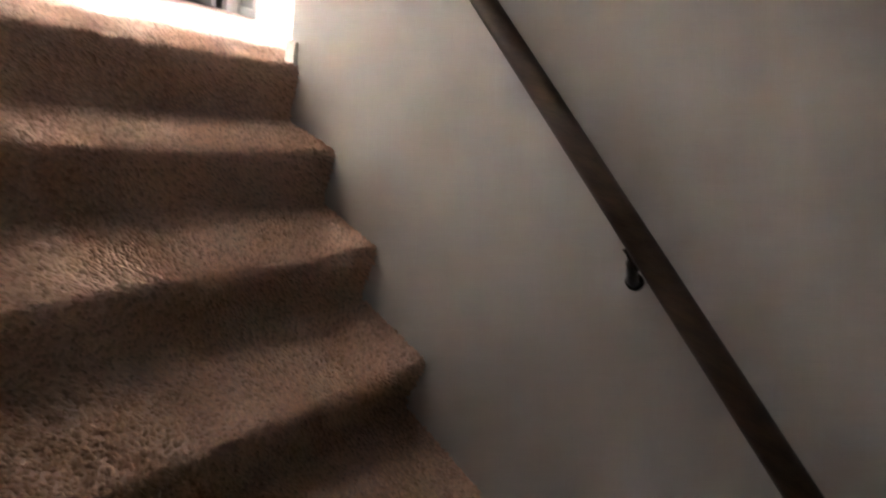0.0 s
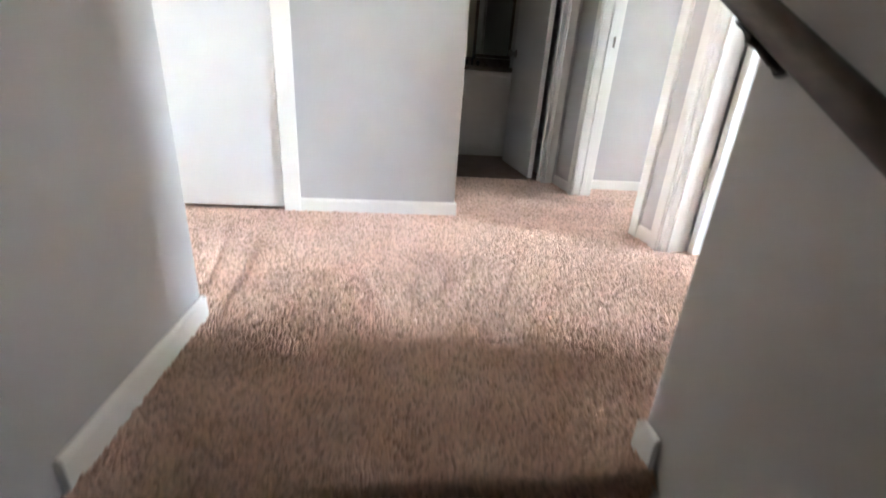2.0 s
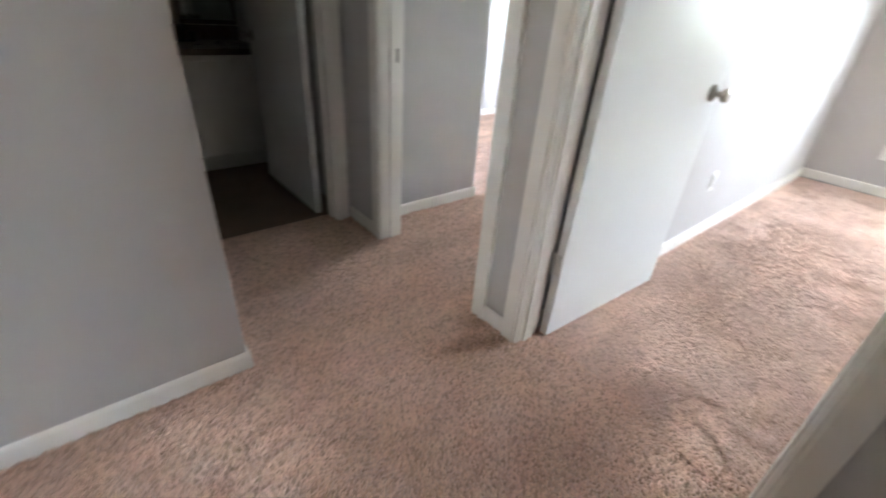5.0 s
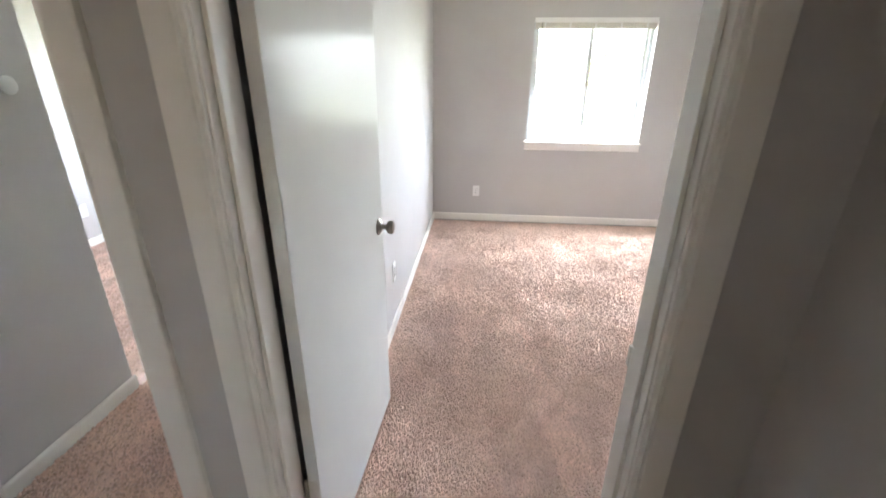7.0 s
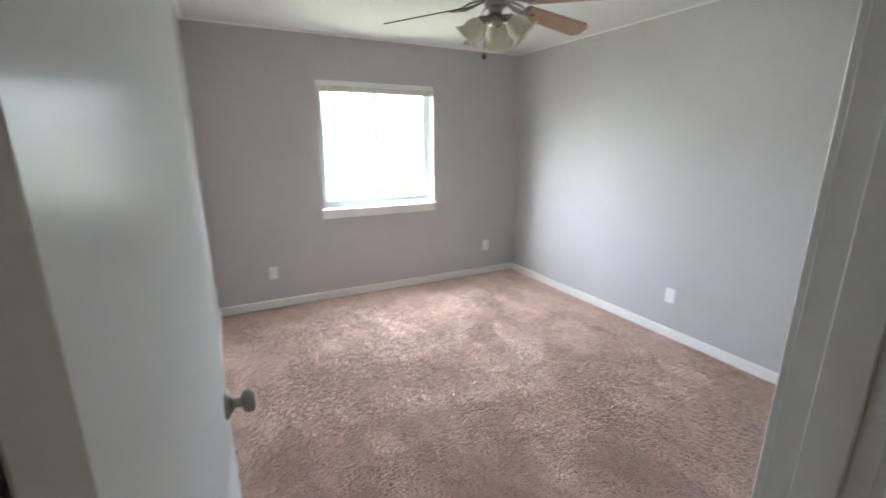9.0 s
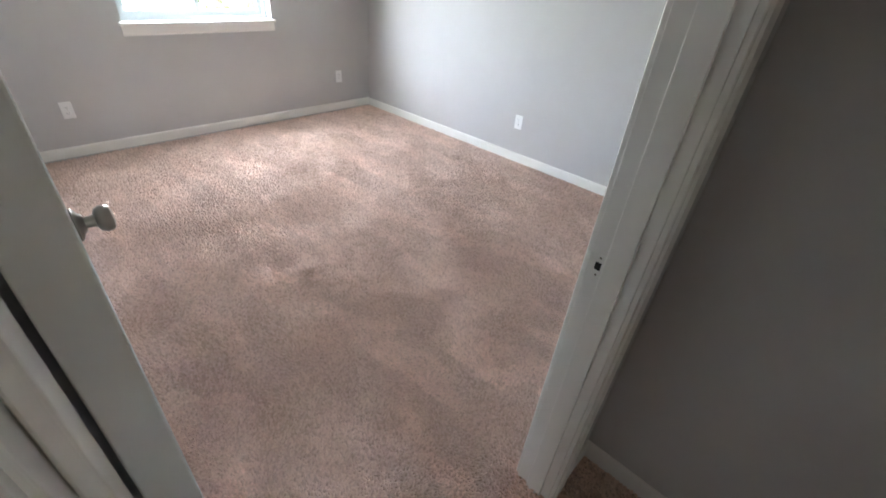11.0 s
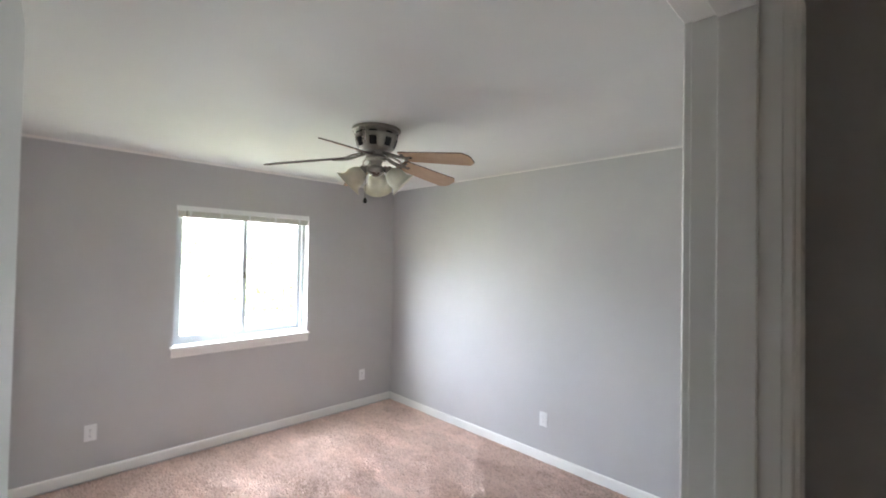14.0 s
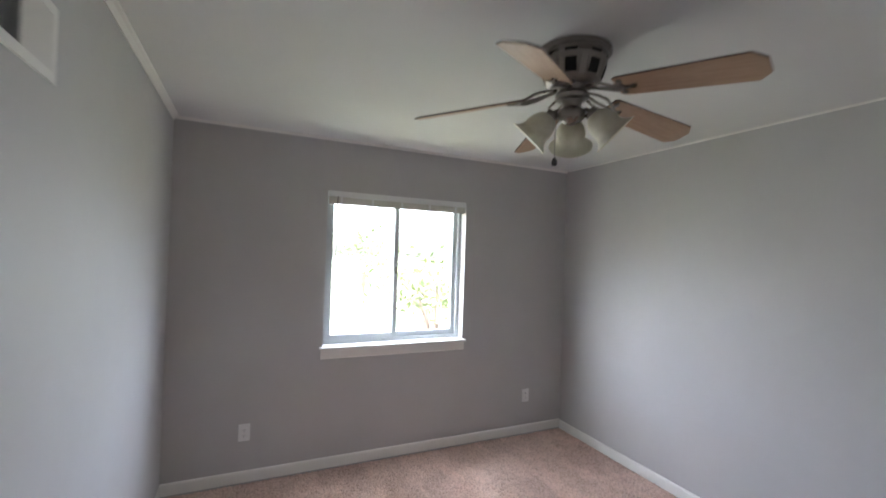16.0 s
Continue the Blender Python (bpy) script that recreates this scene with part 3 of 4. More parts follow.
for yk, drop in ((1.362, 0.06), (0.152, 0.075), (-1.1, 0.075), (-2.4, 0.075)):
    zk = rail_z(yk)
    bm = bmesh.new()
    lathe(bm, [(0, 0), (0.0145, 0), (0.0145, 0.003), (0.0105, 0.006), (0, 0.007)], Matrix.Translation((X_R, yk, zk - drop)) @ Matrix.Rotation(radians(-90), 4, "Y"), 20)
    tube(bm, [(X_R - 0.003, yk, zk - drop), (X_R - 0.016, yk, zk - drop + 0.005), (RX + 0.022, yk, zk - drop * 0.62), (RX + 0.006, yk, zk - 0.032), (RX, yk, zk - 0.018)], 0.0085)
    sweep(bm, [(-0.012, 0), (0.012, 0), (0.012, 0.003), (-0.012, 0.003)], Vector((RX, yk, zk - 0.0235)) - along * 0.018, Vector((RX, yk, zk - 0.0235)) + along * 0.018, (1, 0, 0), above)
    br = part("bracket", bm, DARK_METAL, rail, "black metal rail bracket", True)
    for dz in (-0.011, 0.011):
        bm = bmesh.new()
        lathe(bm, [(0, 0), (0.0035, 0), (0.003, 0.002), (0, 0.0025)], Matrix.Translation((X_R - 0.0035, yk, zk - drop + dz)) @ Matrix.Rotation(radians(-90), 4, "Y"), 10)
        part("screw", bm, BLACK, br)


# ---- windows ----
def window(name, y0, y1, label, full=True):
    w = thing(name, label, "window", kind="structure")
    z0, z1 = WZ
    xo = X_WIN + 0.085
    t = 0.028
    part("window_frame", solid((xo, y0, z0 + 0.012), (xo + 0.05, y1, z1), [(xo - 1, y0 + t, z0 + 0.012 + t, xo + 1, y1 - t, z1 - t)]), ALU, w, "slim pale metal window frame")
    mid = (y0 + y1) / 2 + 0.005
    # sliding sash on the inner track, fixed sash on the outer one
    for nm, a, b, x in (("sliding_sash", mid - 0.02, y1 - t, xo + 0.004), ("fixed_sash", y0 + t, mid + 0.018, xo + 0.026)):
        s = part(nm, solid((x, a, z0 + 0.012 + t), (x + 0.018, b, z1 - t), [(x - 1, a + 0.036, z0 + t + 0.05, x + 1, b - 0.036, z1 - t - 0.03)]), ALU, w)
        g = part("pane", box(x + 0.007, a + 0.034, z0 + t + 0.048, x + 0.011, b - 0.034, z1 - t - 0.028), GLASS, s, "clear window pane")
        g.visible_shadow = False
    part("latch", box(xo - 0.012, mid - 0.012, 1.43, xo + 0.004, mid + 0.006, 1.49, 0.003), BARE, w, "small metal sash latch")
    if not full:
        return w
    part("window_sill", box(X_WIN - 0.035, y0 - 0.022, z0 - 0.006, X_WIN + 0.085, y1 + 0.022, z0 + 0.012, 0.004), TRIM, w, "white painted wooden sill")
    bm = bmesh.new()
    sweep(bm, [(0, 0), (0.015, 0), (0.015, -0.06), (0.008, -0.07), (0, -0.07)], (X_WIN, y0 - 0.012, z0 - 0.006), (X_WIN, y1 + 0.012, z0 - 0.006), (-1, 0, 0), (0, 0, 1))
    part("apron", bm, TRIM, w, "white painted apron under the sill")
    return w


window("window_1", *WY, "bright sliding window in a plain wall recess")
window("window_2", *WY2, "sliding window of the second bedroom", False)
# unseen window, added as an opening for the fill on the landing
landing_fill_window = thing("window_fill", "unseen window added at the landing end for fill light", "window", kind="structure")
part("window_frame", solid((-2.41, LY[0], LZ[0]), (-2.37, LY[1], LZ[1]), [(-3, LY[0] + 0.03, LZ[0] + 0.03, -2, LY[1] - 0.03, LZ[1] - 0.03)]), ALU, landing_fill_window)
landing_fill_pane = part("pane", box(-2.392, LY[0] + 0.028, LZ[0] + 0.028, -2.388, LY[1] - 0.028, LZ[1] - 0.028), GLASS, landing_fill_window, "clear window pane")
landing_fill_pane.visible_shadow = False

blind = thing("mini_blind", "ivory mini blind pulled up to the window head", "blind")
part("headrail", box(X_WIN - 0.006, WY[0] + 0.006, 1.998, X_WIN + 0.03, WY[1] - 0.006, WZ[1] - 0.001, 0.003), PLASTIC, blind, "white metal headrail")
for i in range(12):
    z = 1.995 - 0.0033 * i
    sl = bmesh.new()
    sweep(sl, [(-0.0125, 0.0), (0.0, 0.0012), (0.0125, 0.0), (0.0125, 0.0027), (0.0, 0.0041), (-0.0125, 0.0027)], (X_WIN + 0.013, WY[0] + 0.012, z - 0.0022), (X_WIN + 0.013, WY[1] - 0.012, z - 0.0022), (1, 0, 0), (0, 0, 1))
    part("slat", sl, BLIND, blind)
part("bottom_rail", box(X_WIN + 0.0, WY[0] + 0.012, 1.944, X_WIN + 0.026, WY[1] - 0.012, 1.955, 0.002), BLIND, blind)
for k in range(5):
    y = WY[0] + 0.1 + k * (WY[1] - WY[0] - 0.2) / 4
    part("ladder_tape", box(X_WIN - 0.0025, y - 0.008, 1.946, X_WIN - 0.0005, y + 0.008, 1.998), PLASTIC, blind, "white ladder cord")
bm = bmesh.new()
tube(bm, [(X_WIN - 0.004, 1.468, 2.0), (X_WIN + 0.0, 1.468, 1.96), (X_WIN + 0.004, 1.468, 1.285)], 0.0035, 6)
part("wand", bm, BARE, blind, "thin clear tilt wand")


# ---- outlets, vent ----
def outlet(m, label, group="wall outlets"):
    """Duplex wall outlet; local x across, local z up, face towards local -y."""
    o = thing("wall_outlet", label, "outlet", group)
    o.matrix_world = m
    bm = box(-0.036, -0.006, -0.058, 0.036, 0.0, 0.058, 0.0025)
    part("cover_plate", bm, PLASTIC, o)
    for z in (-0.0195, 0.0195):
        bm = box(-0.0165, -0.0085, z - 0.014, 0.0165, -0.0055, z + 0.014, 0.004)
        r = part("receptacle", bm, PLASTIC, o)
        # black pieces on the face give the shade of slots and ground hole
        for x, h in ((-0.0065, 0.008), (0.0065, 0.0065)):
            part("slot", box(x - 0.0011, -0.0088, z - h / 2 + 0.002, x + 0.0011, -0.0082, z + h / 2 + 0.002), BLACK, r)
        bm = bmesh.new()
        lathe(bm, [(0, 0), (0.0024, 0), (0.0024, 0.0004), (0, 0.0004)], Matrix.Translation((0, -0.0084, z - 0.008)) @ Matrix.Rotation(radians(90), 4, "X"), 10)
        part("ground_hole_shade", bm, BLACK, r)
    bm = bmesh.new()
    lathe(bm, [(0, 0), (0.0032, 0), (0.0025, 0.001), (0, 0.0012)], Matrix.Translation((0, -0.006, 0)) @ Matrix.Rotation(radians(90), 4, "X"), 10)
    part("screw", bm, STEEL, o)
    return o


def on_wall(x, y, z, turn):
    return Matrix.Translation((x, y, z)) @ Matrix.Rotation(radians(turn), 4, "Z")


first = outlet(on_wall(X_WIN, 2.035, 0.352, -90), "white duplex outlet on grey wall beside the window")
tagged(copy_thing(first, on_wall(X_WIN, -0.262, 0.355, -90)), "white duplex outlet on grey wall near the room corner")
tagged(copy_thing(first, on_wall(3.317, Y_S, 0.35, 180)), "white duplex outlet low on long grey wall")
tagged(copy_thing(first, on_wall(3.11, Y_N, 0.385, 0)), "white duplex outlet on grey wall behind the open door")
tagged(copy_thing(first, on_wall(4.2, 5.6, 0.34, 0)), "white duplex outlet on second bedroom wall")

vent = thing("air_vent", "white metal air register high on grey wall", "vent")
vx0, vx1, vz0, vz1 = 3.215, 3.56, 1.992, 2.178
part("frame", solid((vx0, Y_N - 0.008, vz0), (vx1, Y_N, vz1), [(vx0 + 0.024, 0, vz0 + 0.024, vx1 - 0.024, 9, vz1 - 0.024)]), TRIM, vent)
# no duct is built; a black sheet gives the shade behind the slats
part("duct_shade", box(vx0 + 0.02, Y_N - 0.0015, vz0 + 0.02, vx1 - 0.02, Y_N - 0.0005, vz1 - 0.02), BLACK, vent, "black sheet for the shade behind the slats")
vm = (vx0 + vx1) / 2
part("mullion", box(vm - 0.004, Y_N - 0.008, vz0 + 0.024, vm + 0.004, Y_N - 0.002, vz1 - 0.024), TRIM, vent)
k = 0
for a, b, tilt, deep in ((vx0 + 0.024, vm - 0.004, -0.5, 0.0032), (vm + 0.004, vx1 - 0.024, 1.28, 0.0205)):
    count = 7
    for i in range(count):
        x = a + (i + (0.5 if deep < 0.01 else 0.04)) * (b - a) / count
        bm = bmesh.new()
        c, s = math.cos(tilt), math.sin(tilt)
        pr = [(-0.0006, -deep), (0.0006, -deep), (0.0006, 0.0), (-0.0006, 0.0)]
        pr = [(p * c - q * s, p * s + q * c) for p, q in pr]
        sweep(bm, pr, (x, Y_N - 0.002, vz0 + 0.024), (x, Y_N - 0.002, vz1 - 0.024), (1, 0, 0), (0, 1, 0))
        part("slat", bm, TRIM, vent)

bm = bmesh.new()
lathe(bm, [(0, 0), (0.033, 0), (0.033, 0.004), (0.026, 0.009), (0.01, 0.011), (0, 0.0115)], Matrix.Translation((2.27, 3.72, 1.45)) @ Matrix.Rotation(radians(90), 4, "X"), 24)
tagged(link_bm("wall_bumper", bm, PLASTIC, None, True), "round white wall plate on grey wall by the second doorway", "wall plate")

# ---- ceiling fan ----
FX, FY = 3.518, 0.913
fan = thing("ceiling_fan", "brushed nickel ceiling fan with oak blades and frosted lights", "ceiling fan", at=(FX, FY, TOP))
bm = bmesh.new()
lathe(bm, [(0, -0.0005), (0.138, -0.0005), (0.146, -0.003), (0.147, -0.012), (0.143, -0.018), (0.132, -0.021), (0.130, -0.026), (0.131, -0.030), (0.131, -0.034), (0.126, -0.036), (0.126, -0.043), (0.129, -0.045), (0.127, -0.056), (0.112, -0.100), (0.100, -0.124), (0.082, -0.136), (0.0, -0.136)], Matrix.Identity(4), 44)
part("motor_housing", bm, NICKEL, fan, "brushed nickel motor housing", True)
# black strips on the closed housing stand in for shaded cooling slots
for i in range(8):
    a = 2 * math.pi * i / 8
    bm = bmesh.new()
    add_box(bm, -0.022, -0.002, -0.005, 0.022, 0.002, 0.005, 0.001)
    bmesh.ops.transform(bm, matrix=Matrix.Rotation(a, 4, "Z") @ Matrix.Translation((0, -0.1265, -0.0395)) @ Matrix.Rotation(radians(2), 4, "X"), verts=bm.verts)
    part("vent_slot_shade", bm, BLACK, fan, "black strip for the shade in a cooling slot")
for i in range(8):
    bm = bmesh.new()
    sweep(bm, [(-0.017, 0.0), (0.017, 0.0), (0.012, 0.004), (-0.012, 0.004)], (0.1245, 0, -0.062), (0.1015, 0, -0.120), (0, 1, 0), (0.93, 0, -0.37))
    bmesh.ops.transform(bm, matrix=Matrix.Rotation(2 * math.pi * (i + 0.5) / 8, 4, "Z"), verts=bm.verts)
    part("rib", bm, NICKEL, fan)
    # black panel in place of the shaded hollow between two straps
    bm = bmesh.new()
    sweep(bm, [(-0.021, 0.0), (0.021, 0.0), (0.019, 0.0012), (-0.019, 0.0012)], (0.1238, 0, -0.068), (0.1068, 0, -0.116), (0, 1, 0), (0.94, 0, -0.33))
    bmesh.ops.transform(bm, matrix=Matrix.Rotation(2 * math.pi * i / 8, 4, "Z"), verts=bm.verts)
    part("cooling_opening_shade", bm, BLACK, fan, "black panel for the shade between nickel straps")
bm = bmesh.new()
lathe(bm, [(0, -0.136), (0.058, -0.136), (0.052, -0.146), (0.050, -0.158), (0.062, -0.164), (0.066, -0.176), (0.060, -0.188), (0.042, -0.194), (0.036, -0.206), (0.038, -0.222), (0.052, -0.232), (0.056, -0.246), (0.050, -0.262), (0.030, -0.278), (0.014, -0.286), (0.0, -0.288)], Matrix.Identity(4), 32)
part("hub", bm, NICKEL, fan, "brushed nickel hub and light fitter", True)
PITCH = radians(-16)
for i in range(5):
    a = radians(197 + 72 * i)
    turn = Matrix.Rotation(a, 4, "Z") @ Matrix.Translation((0, 0, -0.158)) @ Matrix.Rotation(radians(7.5), 4, "Y")
    bm = bmesh.new()
    outline = [(0.185, -0.048), (0.2, -0.055), (0.606, -0.069), (0.641, -0.034), (0.641, 0.034), (0.606, 0.069), (0.2, 0.055), (0.185, 0.048)]
    lo = [bm.verts.new((x, y, -0.0035)) for x, y in outline]
    hi = [bm.verts.new((x, y, 0.0025)) for x, y in outline]
    bm.faces.new(lo[::-1])
    bm.faces.new(hi)
    for q in range(len(outline)):
        r = (q + 1) % len(outline)
        bm.faces.new((lo[q], lo[r], hi[r], hi[q]))
    tilt = Matrix.Rotation(PITCH, 4, "X")
    bmesh.ops.transform(bm, matrix=tilt, verts=bm.verts)
    blade = part("blade", bm, BLADE_WOOD, fan, "light oak fan blade with clipped tip")
    blade.matrix_local = turn
    blade.data.materials.append(BLADE_EDGE)
    for f in blade.data.polygons:
        if f.normal.z > 0.5 or abs(f.normal.z) < 0.5:
            f.material_index = 1
    bm = bmesh.new()
    for s in (-1, 1):
        tube(bm, [(0.06, s * 0.012, 0.014), (0.1, s * 0.03, 0.012), (0.14, s * 0.042, 0.004), (0.18, s * 0.03, -0.006), (0.215, s * 0.012, -0.008)], 0.0055, 8)
    tube(bm, [(0.06, 0, 0.014), (0.12, 0, 0.0), (0.2, 0, -0.008), (0.24, 0, -0.008)], 0.006, 8)
    for x, y in ((0.205, -0.032), (0.205, 0.032), (0.25, 0.0)):
        lathe(bm, [(0, -0.011), (0.009, -0.010), (0.011, -0.006), (0.011, -0.003), (0, -0.003)], tilt @ Matrix.Translation((x, y, 0)), 10)
    tube(bm, [tilt @ Vector((0.2, -0.034, -0.007)), tilt @ Vector((0.212, 0, -0.008)), tilt @ Vector((0.2, 0.034, -0.007))], 0.006, 8)
    iron = part("blade_iron", bm, NICKEL, fan, "scrolled nickel blade iron", True)
    iron.matrix_local = turn
for ang in (42, 236, 319):
    a = radians(ang)
    d = Vector((math.cos(a), math.sin(a), 0))
    bm = bmesh.new()
    tube(bm, [d * 0.03 + Vector((0, 0, -0.245)), d * 0.055 + Vector((0, 0, -0.226)), d * 0.080 + Vector((0, 0, -0.236))], 0.009, 10)
    axis = (d * 0.72 + Vector((0, 0, -0.69))).normalized()
    m = Matrix.Translation(d * 0.066 + Vector((0, 0, -0.232))) @ axis.to_track_quat("Z", "Y").to_matrix().to_4x4()
    lathe(bm, [(0, 0), (0.022, 0), (0.026, 0.008), (0.026, 0.022), (0, 0.022)], m, 18)
    arm = part("lamp_arm", bm, NICKEL, fan, "nickel lamp holder", True)
    bm = bmesh.new()
    prof = [(1.04 * r, 1.12 * h) for r, h in [(0.025, 0.018), (0.04, 0.03), (0.053, 0.05), (0.058, 0.072), (0.056, 0.09), (0.062, 0.104), (0.076, 0.118), (0.088, 0.124)]]
    lathe(bm, prof + [(r - 0.003, h) for r, h in prof[::-1]], m, 28)
    part("shade", bm, SHADE, fan, "bell-shaped frosted glass shade", True)
bm = bmesh.new()
tube(bm, [(0.026, 0.033, -0.262), (0.037, 0.047, -0.285), (0.037, 0.047, -0.412)], 0.0014, 6)
part("pull_chain", bm, NICKEL, fan)
bm = bmesh.new()
lathe(bm, [(0, -0.449), (0.009, -0.446), (0.0125, -0.437), (0.0095, -0.426), (0.003, -0.413), (0, -0.411)], Matrix.Translation((0.037, 0.047, 0)), 14)
part("pull_fob", bm, BLACK, fan, "small dark pull fob", True)

# ---- bathroom ----
vanity = thing("bathroom_vanity", "off-white bathroom vanity cabinet with toe kick", "vanity")
part("body", box(0.3, 5.03, 0.1, 1.505, 5.595, 0.785, 0.002), CABINET, vanity)
part("toe_kick", box(0.3, 5.075, 0.0, 1.505, 5.595, 0.1), CABINET, vanity)
part("trim_strip", box(0.3, 5.02, 0.085, 1.505, 5.03, 0.115, 0.003), CABINET, vanity)
for a, b in ((0.33, 0.9), (0.92, 1.48)):
    part("cabinet_door", box(a, 5.018, 0.13, b, 5.029, 0.75, 0.003), CABINET, vanity)
ct = thing("vanity_top", "dark brown laminate vanity top with backsplash", "countertop")
part("top", box(0.29, 4.99, 0.787, 1.505, 5.595, 0.825, 0.005), COUNTER, ct)
part("backsplash", box(0.29, 5.578, 0.825, 1.505, 5.597, 0.925, 0.003), COUNTER, ct)
tap = thing("basin_tap", "dark metal two-handled basin tap on the vanity top", "tap")
bm = bmesh.new()
add_box(bm, 1.0, 5.43, 0.825, 1.16, 5.48, 0.839, 0.004)
part("base_plate", bm, DARK_METAL, tap)
bm = bmesh.new()
tube(bm, [(1.08, 5.455, 0.838), (1.08, 5.452, 0.905), (1.08, 5.42, 0.935), (1.08, 5.36, 0.93), (1.08, 5.335, 0.912)], 0.011)
part("spout", bm, DARK_METAL, tap, "curved dark metal spout", True)
for x in (1.02, 1.14):
    bm = bmesh.new()
    lathe(bm, [(0, 0), (0.018, 0), (0.016, 0.02), (0.021, 0.032), (0.020, 0.048), (0.008, 0.054), (0, 0.055)], Matrix.Translation((x, 5.455, 0.838)), 16)
    part("tap_handle", bm, DARK_METAL, tap, "", True)
mir = thing("bathroom_mirror", "unlit wall mirror above the vanity in a dark frame", "mirror")
part("mirror_glass", box(1.13, 5.588, 0.96, 1.49, 5.594, 1.95), MIRROR, mir)
part("frame", solid((1.1, 5.583, 0.93), (1.5, 5.5995, 1.98), [(1.13, 5, 0.96, 1.47, 6, 1.95)]), COUNTER, mir)

# ---- outside ----
structure("ground", solid((-300, -300, -3.4), (300, 300, -2.95)), LAWN, "green lawn and ground outside", "ground")
structure("outer_wall_below", solid((5.42, -0.9, -2.95), (5.52, 5.9, -0.142)), SIDING, "plain outer wall below the bedroom", "wall")


def tree(x, y, height, spread, seed):
    rng = np.random.default_rng(seed)
    tr = thing("tree", "leafy green tree outside the window", "tree", "trees outside", at=(x, y, -2.95))
    bm = bmesh.new()
    tube(bm, [(0, 0, 0), (0.05, 0.03, height * 0.3), (-0.04, 0.08, height * 0.55)], 0.13, 10)
    ends = []
    for k in range(9):
        a = rng.uniform(0, 6.28)
        r = spread * rng.uniform(0.4, 0.8)
        top = Vector((r * math.cos(a), r * math.sin(a), height * rng.uniform(0.55, 0.92)))
        tube(bm, [(0, 0.05, height * rng.uniform(0.3, 0.5)), top * 0.5 + Vector((0, 0, height * 0.3)), top], 0.035, 6)
        ends.append(top)
    part("trunk", bm, BARK, tr)
    n = 1500
    c = np.array([e[:] for e in ends])[rng.integers(0, len(ends), n)] + rng.normal(0, 1, (n, 3)) * (spread * 0.3, spread * 0.3, height * 0.09)
    u = rng.normal(0, 1, (n, 3))
    u /= np.linalg.norm(u, axis=1)[:, None]
    w = np.cross(u, rng.normal(0, 1, (n, 3)))
    w /= np.linalg.norm(w, axis=1)[:, None]
    s = rng.uniform(0.06, 0.13, (n, 1))
    v = np.stack([c - u * s, c + w * s * 0.5, c + u * s, c - w * s * 0.5], 1).reshape(-1, 3)
    me = bpy.data.meshes.new("crown")
    me.from_pydata(v.tolist(), [], (np.arange(n)[:, None] * 4 + np.arange(4)).tolist())
    me.materials.append(LEAF)
    ob = new("crown", me)
    ob.parent = tr


tree(13.5, -3.0, 4.6, 1.9, 3)
tree(26.0, -4.0, 6.2, 2.2, 5)


# ---- carpet pile ----
def field(x, y):
    """Slow wander of the pile's lean, as feet and vacuum leave it."""
    a = 2.1 * np.sin(2.3 * x + 1.1 * np.sin(3.1 * y)) + 1.7 * np.sin(3.7 * y + 1.3 * np.sin(2.2 * x + 0.5)) + 0.9 * np.sin(9.1 * x + 4.3 * y) + 0.8 * np.sin(6.3 * y - 7.7 * x + 2 * np.sin(3 * x))
    lean = 0.55 + 0.3 * np.sin(4.1 * x - 2.6 * y + 1.5 * np.sin(5.2 * y)) + 0.2 * np.sin(11.0 * x + 8.0 * y)
    rng = np.random.default_rng(77)
    for k in range(46):
        cx, cy = rng.uniform(1.9, 5.3), rng.uniform(-0.6, 2.4)
        w, length, wide = rng.normal(-0.6, 0.6), rng.uniform(0.12, 0.5), rng.uniform(0.06, 0.16)
        u = (x - cx) * math.cos(w) + (y - cy) * math.sin(w)
        q = -(x - cx) * math.sin(w) + (y - cy) * math.cos(w) + 0.06 * np.sin(7 * u + k) + 0.03 * np.sin(23 * u)
        chance = np.clip(1.6 * (1 - (u / length) ** 2 - (q / wide) ** 2), 0, 0.85)
        inside = rng.uniform(0, 1, len(x)) < chance
        a = np.where(inside, w + (math.pi if k % 2 else 0.0), a)
        lean = np.where(inside, 1.0, lean)
    return a, lean


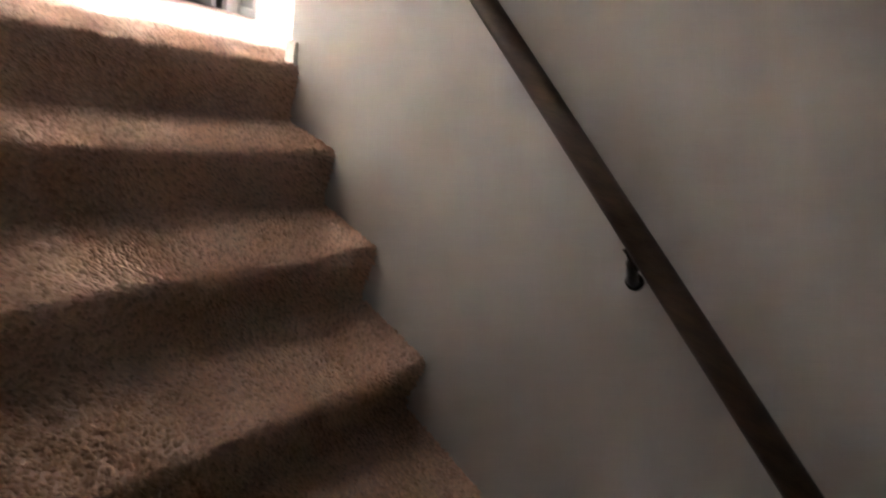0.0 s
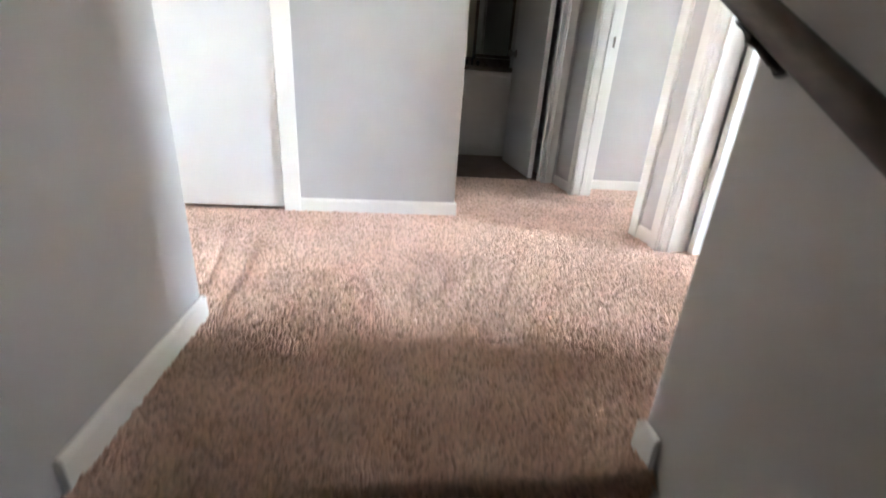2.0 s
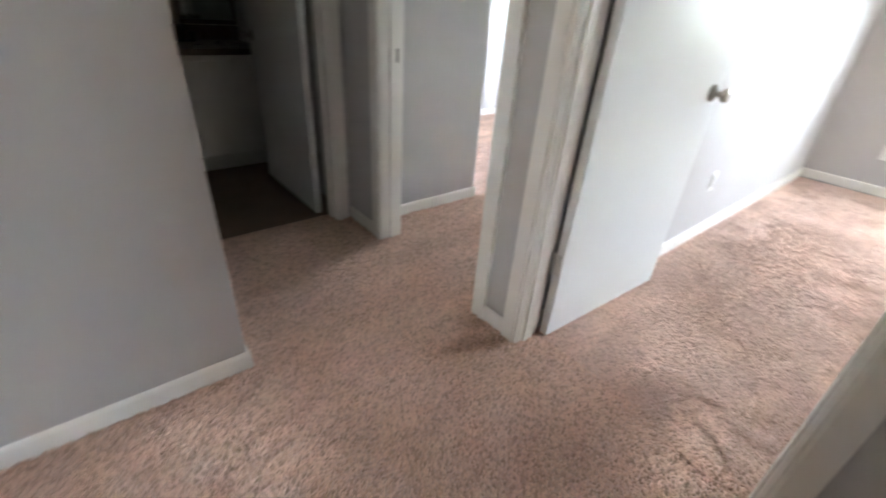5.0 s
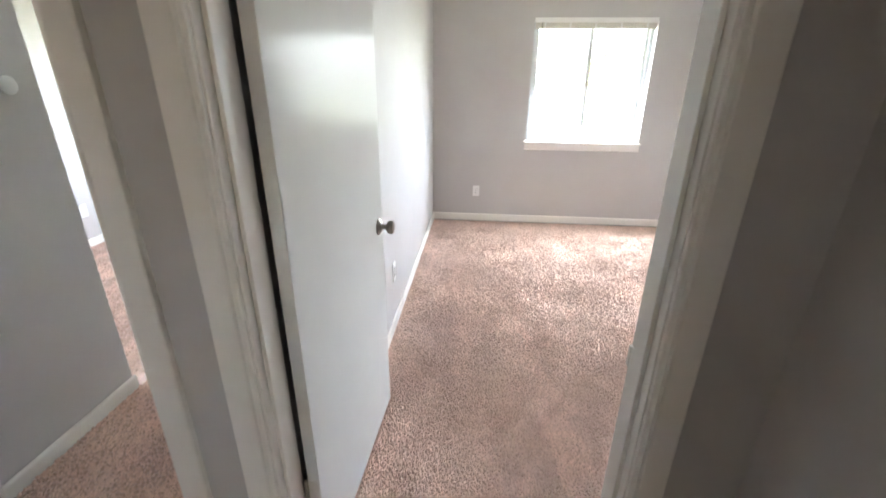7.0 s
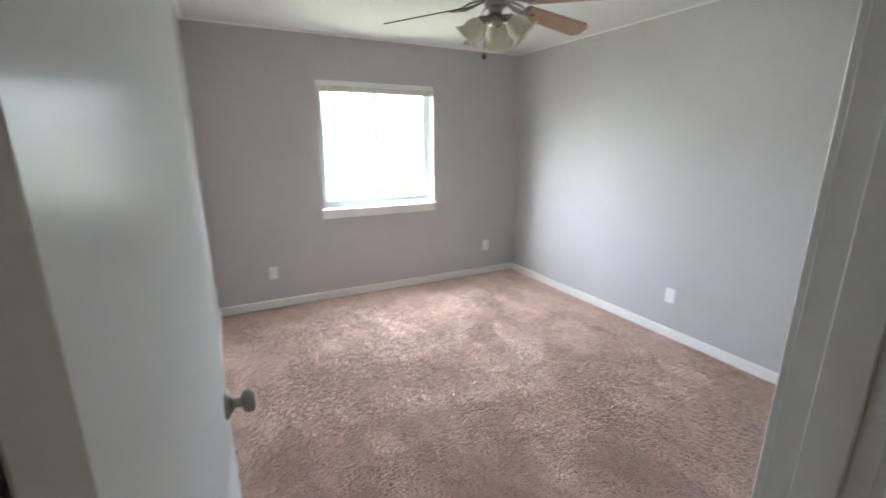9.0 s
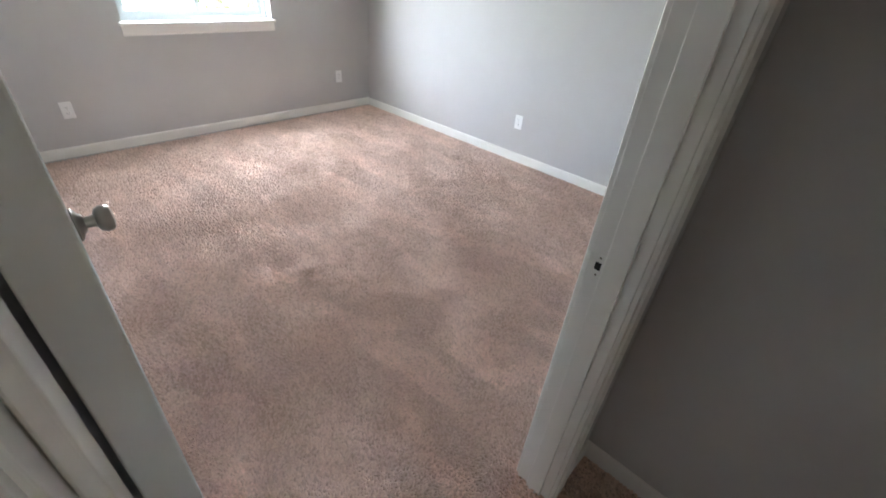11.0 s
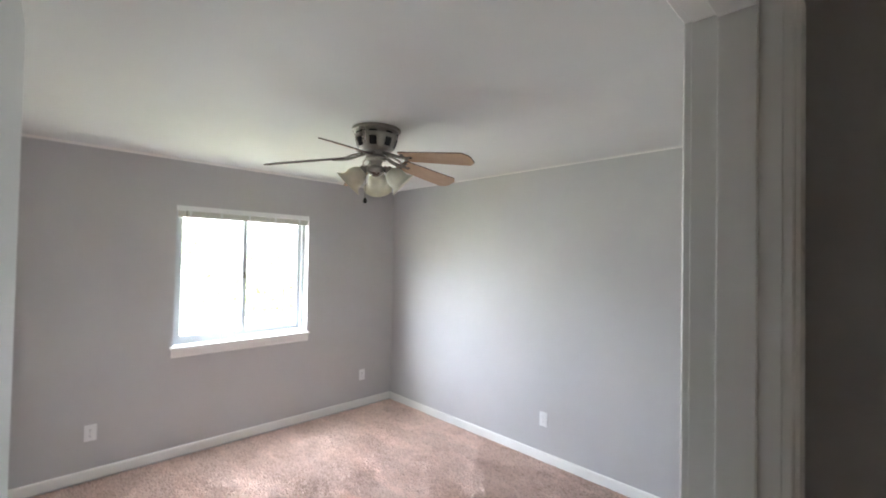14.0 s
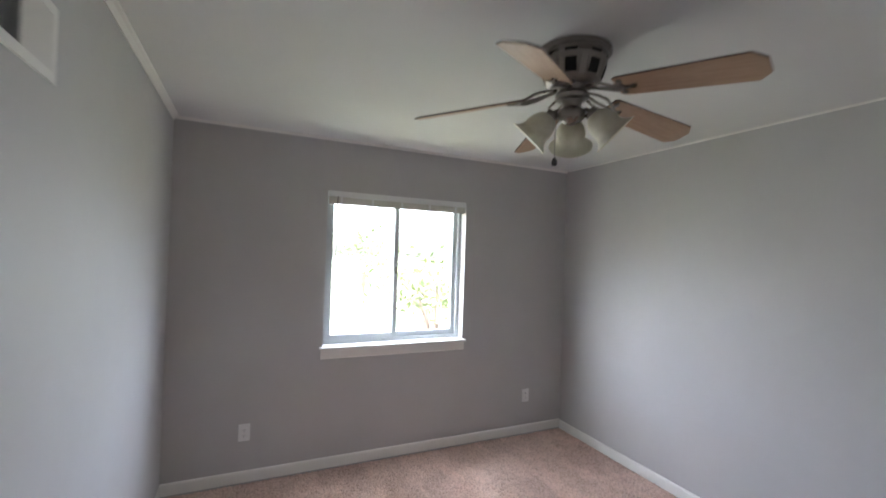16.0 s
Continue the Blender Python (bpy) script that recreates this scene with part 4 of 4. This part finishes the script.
def tufts(name, pos, normal, gap, length, label, seed, mat=PILE, uneven=0.34):
    rng = np.random.default_rng(seed)
    n = len(pos)
    a, lean = field(pos[:, 0] + pos[:, 2], pos[:, 1] - pos[:, 2])
    x, y = pos[:, 0] + 0.3 * pos[:, 2], pos[:, 1] - pos[:, 2]
    wx, wy = x + 0.022 * np.sin(31 * y + 9 * x) + 0.011 * np.sin(83 * y - 47 * x), y + 0.022 * np.sin(27 * x - 13 * y) + 0.011 * np.sin(91 * x + 38 * y)
    clump = np.sin(97 * wx + 41 * wy) * np.sin(88 * wy - 53 * wx + 1.0) + 0.6 * np.sin(171 * wx - 69 * wy + 2.0) * np.sin(163 * wy + 84 * wx)
    a = a + 1.1 * clump + rng.normal(0, 0.55, n)
    lean = np.clip(lean + rng.normal(0, 0.25, n), 0.05, 1.6)
    flat = np.stack([np.cos(a), np.sin(a), 0 * a], 1)
    flat = flat - normal * (flat * normal).sum(1)[:, None]
    tip = normal + flat * lean[:, None]
    tip *= (length * (1 + uneven * clump) * rng.uniform(0.78, 1.15, n) / np.linalg.norm(tip, axis=1))[:, None]
    side = np.cross(normal, np.array([0.31, 0.87, 0.12]))
    side /= np.linalg.norm(side, axis=1)[:, None]
    other = np.cross(normal, side)
    t0 = rng.uniform(0, 6.28, n)
    r = gap * rng.uniform(0.46, 0.66, n)
    vs = []
    for k in range(3):
        t = t0 + 2.0944 * k
        vs.append(pos - normal * 0.002 + side * (r * np.cos(t))[:, None] + other * (r * np.sin(t))[:, None])
    for k in range(3):
        t = t0 + 2.0944 * k + 0.5
        vs.append(pos + tip * 0.9 + side * (0.72 * r * np.cos(t))[:, None] + other * (0.72 * r * np.sin(t))[:, None])
    v = np.stack(vs, 1).reshape(-1, 3)
    base = np.arange(n)[:, None] * 6
    tri = np.concatenate([base + np.array(q) for q in ((0, 1, 3), (1, 4, 3), (1, 2, 4), (2, 5, 4), (2, 0, 5), (0, 3, 5), (3, 4, 5))], 1).reshape(-1).astype(np.int32)
    me = bpy.data.meshes.new(name)
    me.vertices.add(len(v))
    me.vertices.foreach_set("co", v.astype(np.float32).ravel())
    me.loops.add(len(tri))
    me.loops.foreach_set("vertex_index", tri)
    me.polygons.add(len(tri) // 3)
    me.polygons.foreach_set("loop_start", np.arange(0, len(tri), 3, dtype=np.int32))
    me.update(calc_edges=True)
    me.materials.append(mat)
    return tagged(new(name, me), label, "carpet", "", "stuff")


def patch(x0, y0, x1, y1, gap, seed):
    rng = np.random.default_rng(seed)
    xs, ys = np.meshgrid(np.arange(x0 + gap / 2, x1, gap), np.arange(y0 + gap / 2, y1, gap))
    p = np.stack([xs.ravel(), ys.ravel(), 0 * xs.ravel() + 0.002], 1)
    p[:, :2] += rng.uniform(-0.45, 0.45, (len(p), 2)) * gap
    return p


UP = np.array([0.0, 0.0, 1.0])
near = np.concatenate([patch(X_L, Y_TOP + 0.03, X_R, 1.92, 0.0086, 1), patch(X_R, Y_SOUTH + 0.012, X_HALL, 1.92, 0.0086, 2), patch(-0.9, 1.92, X_HALL, Y_CLOSET, 0.0086, 3),
                       patch(0.632, Y_CLOSET, X_HALL, 3.95, 0.0095, 4), patch(X_HALL, D1[0], X_BED, D1[1], 0.0086, 5),
                       patch(X_HALL, D2[0], X_BED, D2[1], 0.0095, 8), patch(X_BED, 2.64, 2.5, 3.708, 0.0095, 9)])
tufts("carpet_pile_landing", near, np.repeat(UP[None], len(near), 0), 0.0086, 0.0108, "brown cut-pile carpet tufts on the landing", 11)
mid = patch(X_BED, 0.6, 2.7, Y_N - 0.01, 0.0088, 6)
tufts("carpet_pile_doorside", mid, np.repeat(UP[None], len(mid), 0), 0.0088, 0.0112, "brown cut-pile carpet tufts inside the bedroom door", 14, PILE_SWEPT_SHADED, 0.32)
far = np.concatenate([patch(2.7, Y_S + 0.01, X_WIN - 0.01, Y_N - 0.01, 0.0105, 7), patch(X_BED, Y_S + 0.01, 2.7, 0.6, 0.0115, 10), patch(2.5, 2.64, X_WIN, 5.58, 0.02, 12), patch(-2.3, 1.92, -0.9, Y_CLOSET, 0.015, 13)])
tufts("carpet_pile_bedroom", far, np.repeat(UP[None], len(far), 0), 0.0115, 0.0135, "brown cut-pile carpet tufts in the bedrooms", 12, PILE_SWEPT_SHADED, 0.22)


def stair_points(gap, count, seed):
    rng = np.random.default_rng(seed)
    pos, nor = [], []
    for i in range(count):
        for (ya, za), (yb, zb) in zip(STEP, STEP[1:] if i else STEP[1:-1] + [(0.05, 0.0)]):
            length = math.hypot(yb - ya, zb - za)
            rows = max(1, round(length / gap))
            cols = round((X_R - X_L) / gap)
            f = (np.arange(rows) + 0.5) / rows
            xs, fs = np.meshgrid(X_L + (np.arange(cols) + 0.5) * (X_R - X_L) / cols, f)
            xs = xs.ravel() + rng.uniform(-0.45, 0.45, xs.size) * gap
            fs = fs.ravel() + rng.uniform(-0.4, 0.4, fs.size) / rows
            pos.append(np.stack([xs, Y_TOP - RUN * i + ya + (yb - ya) * fs, -RISE * i + 0.001 + za + (zb - za) * fs], 1))
            n = np.array([0.0, -(zb - za), yb - ya]) / length
            nor.append(np.repeat(n[None], xs.size, 0))
    return np.concatenate(pos), np.concatenate(nor)


sp, sn = stair_points(0.0082, 6, 21)
sn = sn * np.where((sn[:, 2] < -0.5)[:, None], -1, 1)
tufts("carpet_pile_stairs", sp, sn, 0.0082, 0.0112, "brown cut-pile carpet tufts on the stairs", 22)
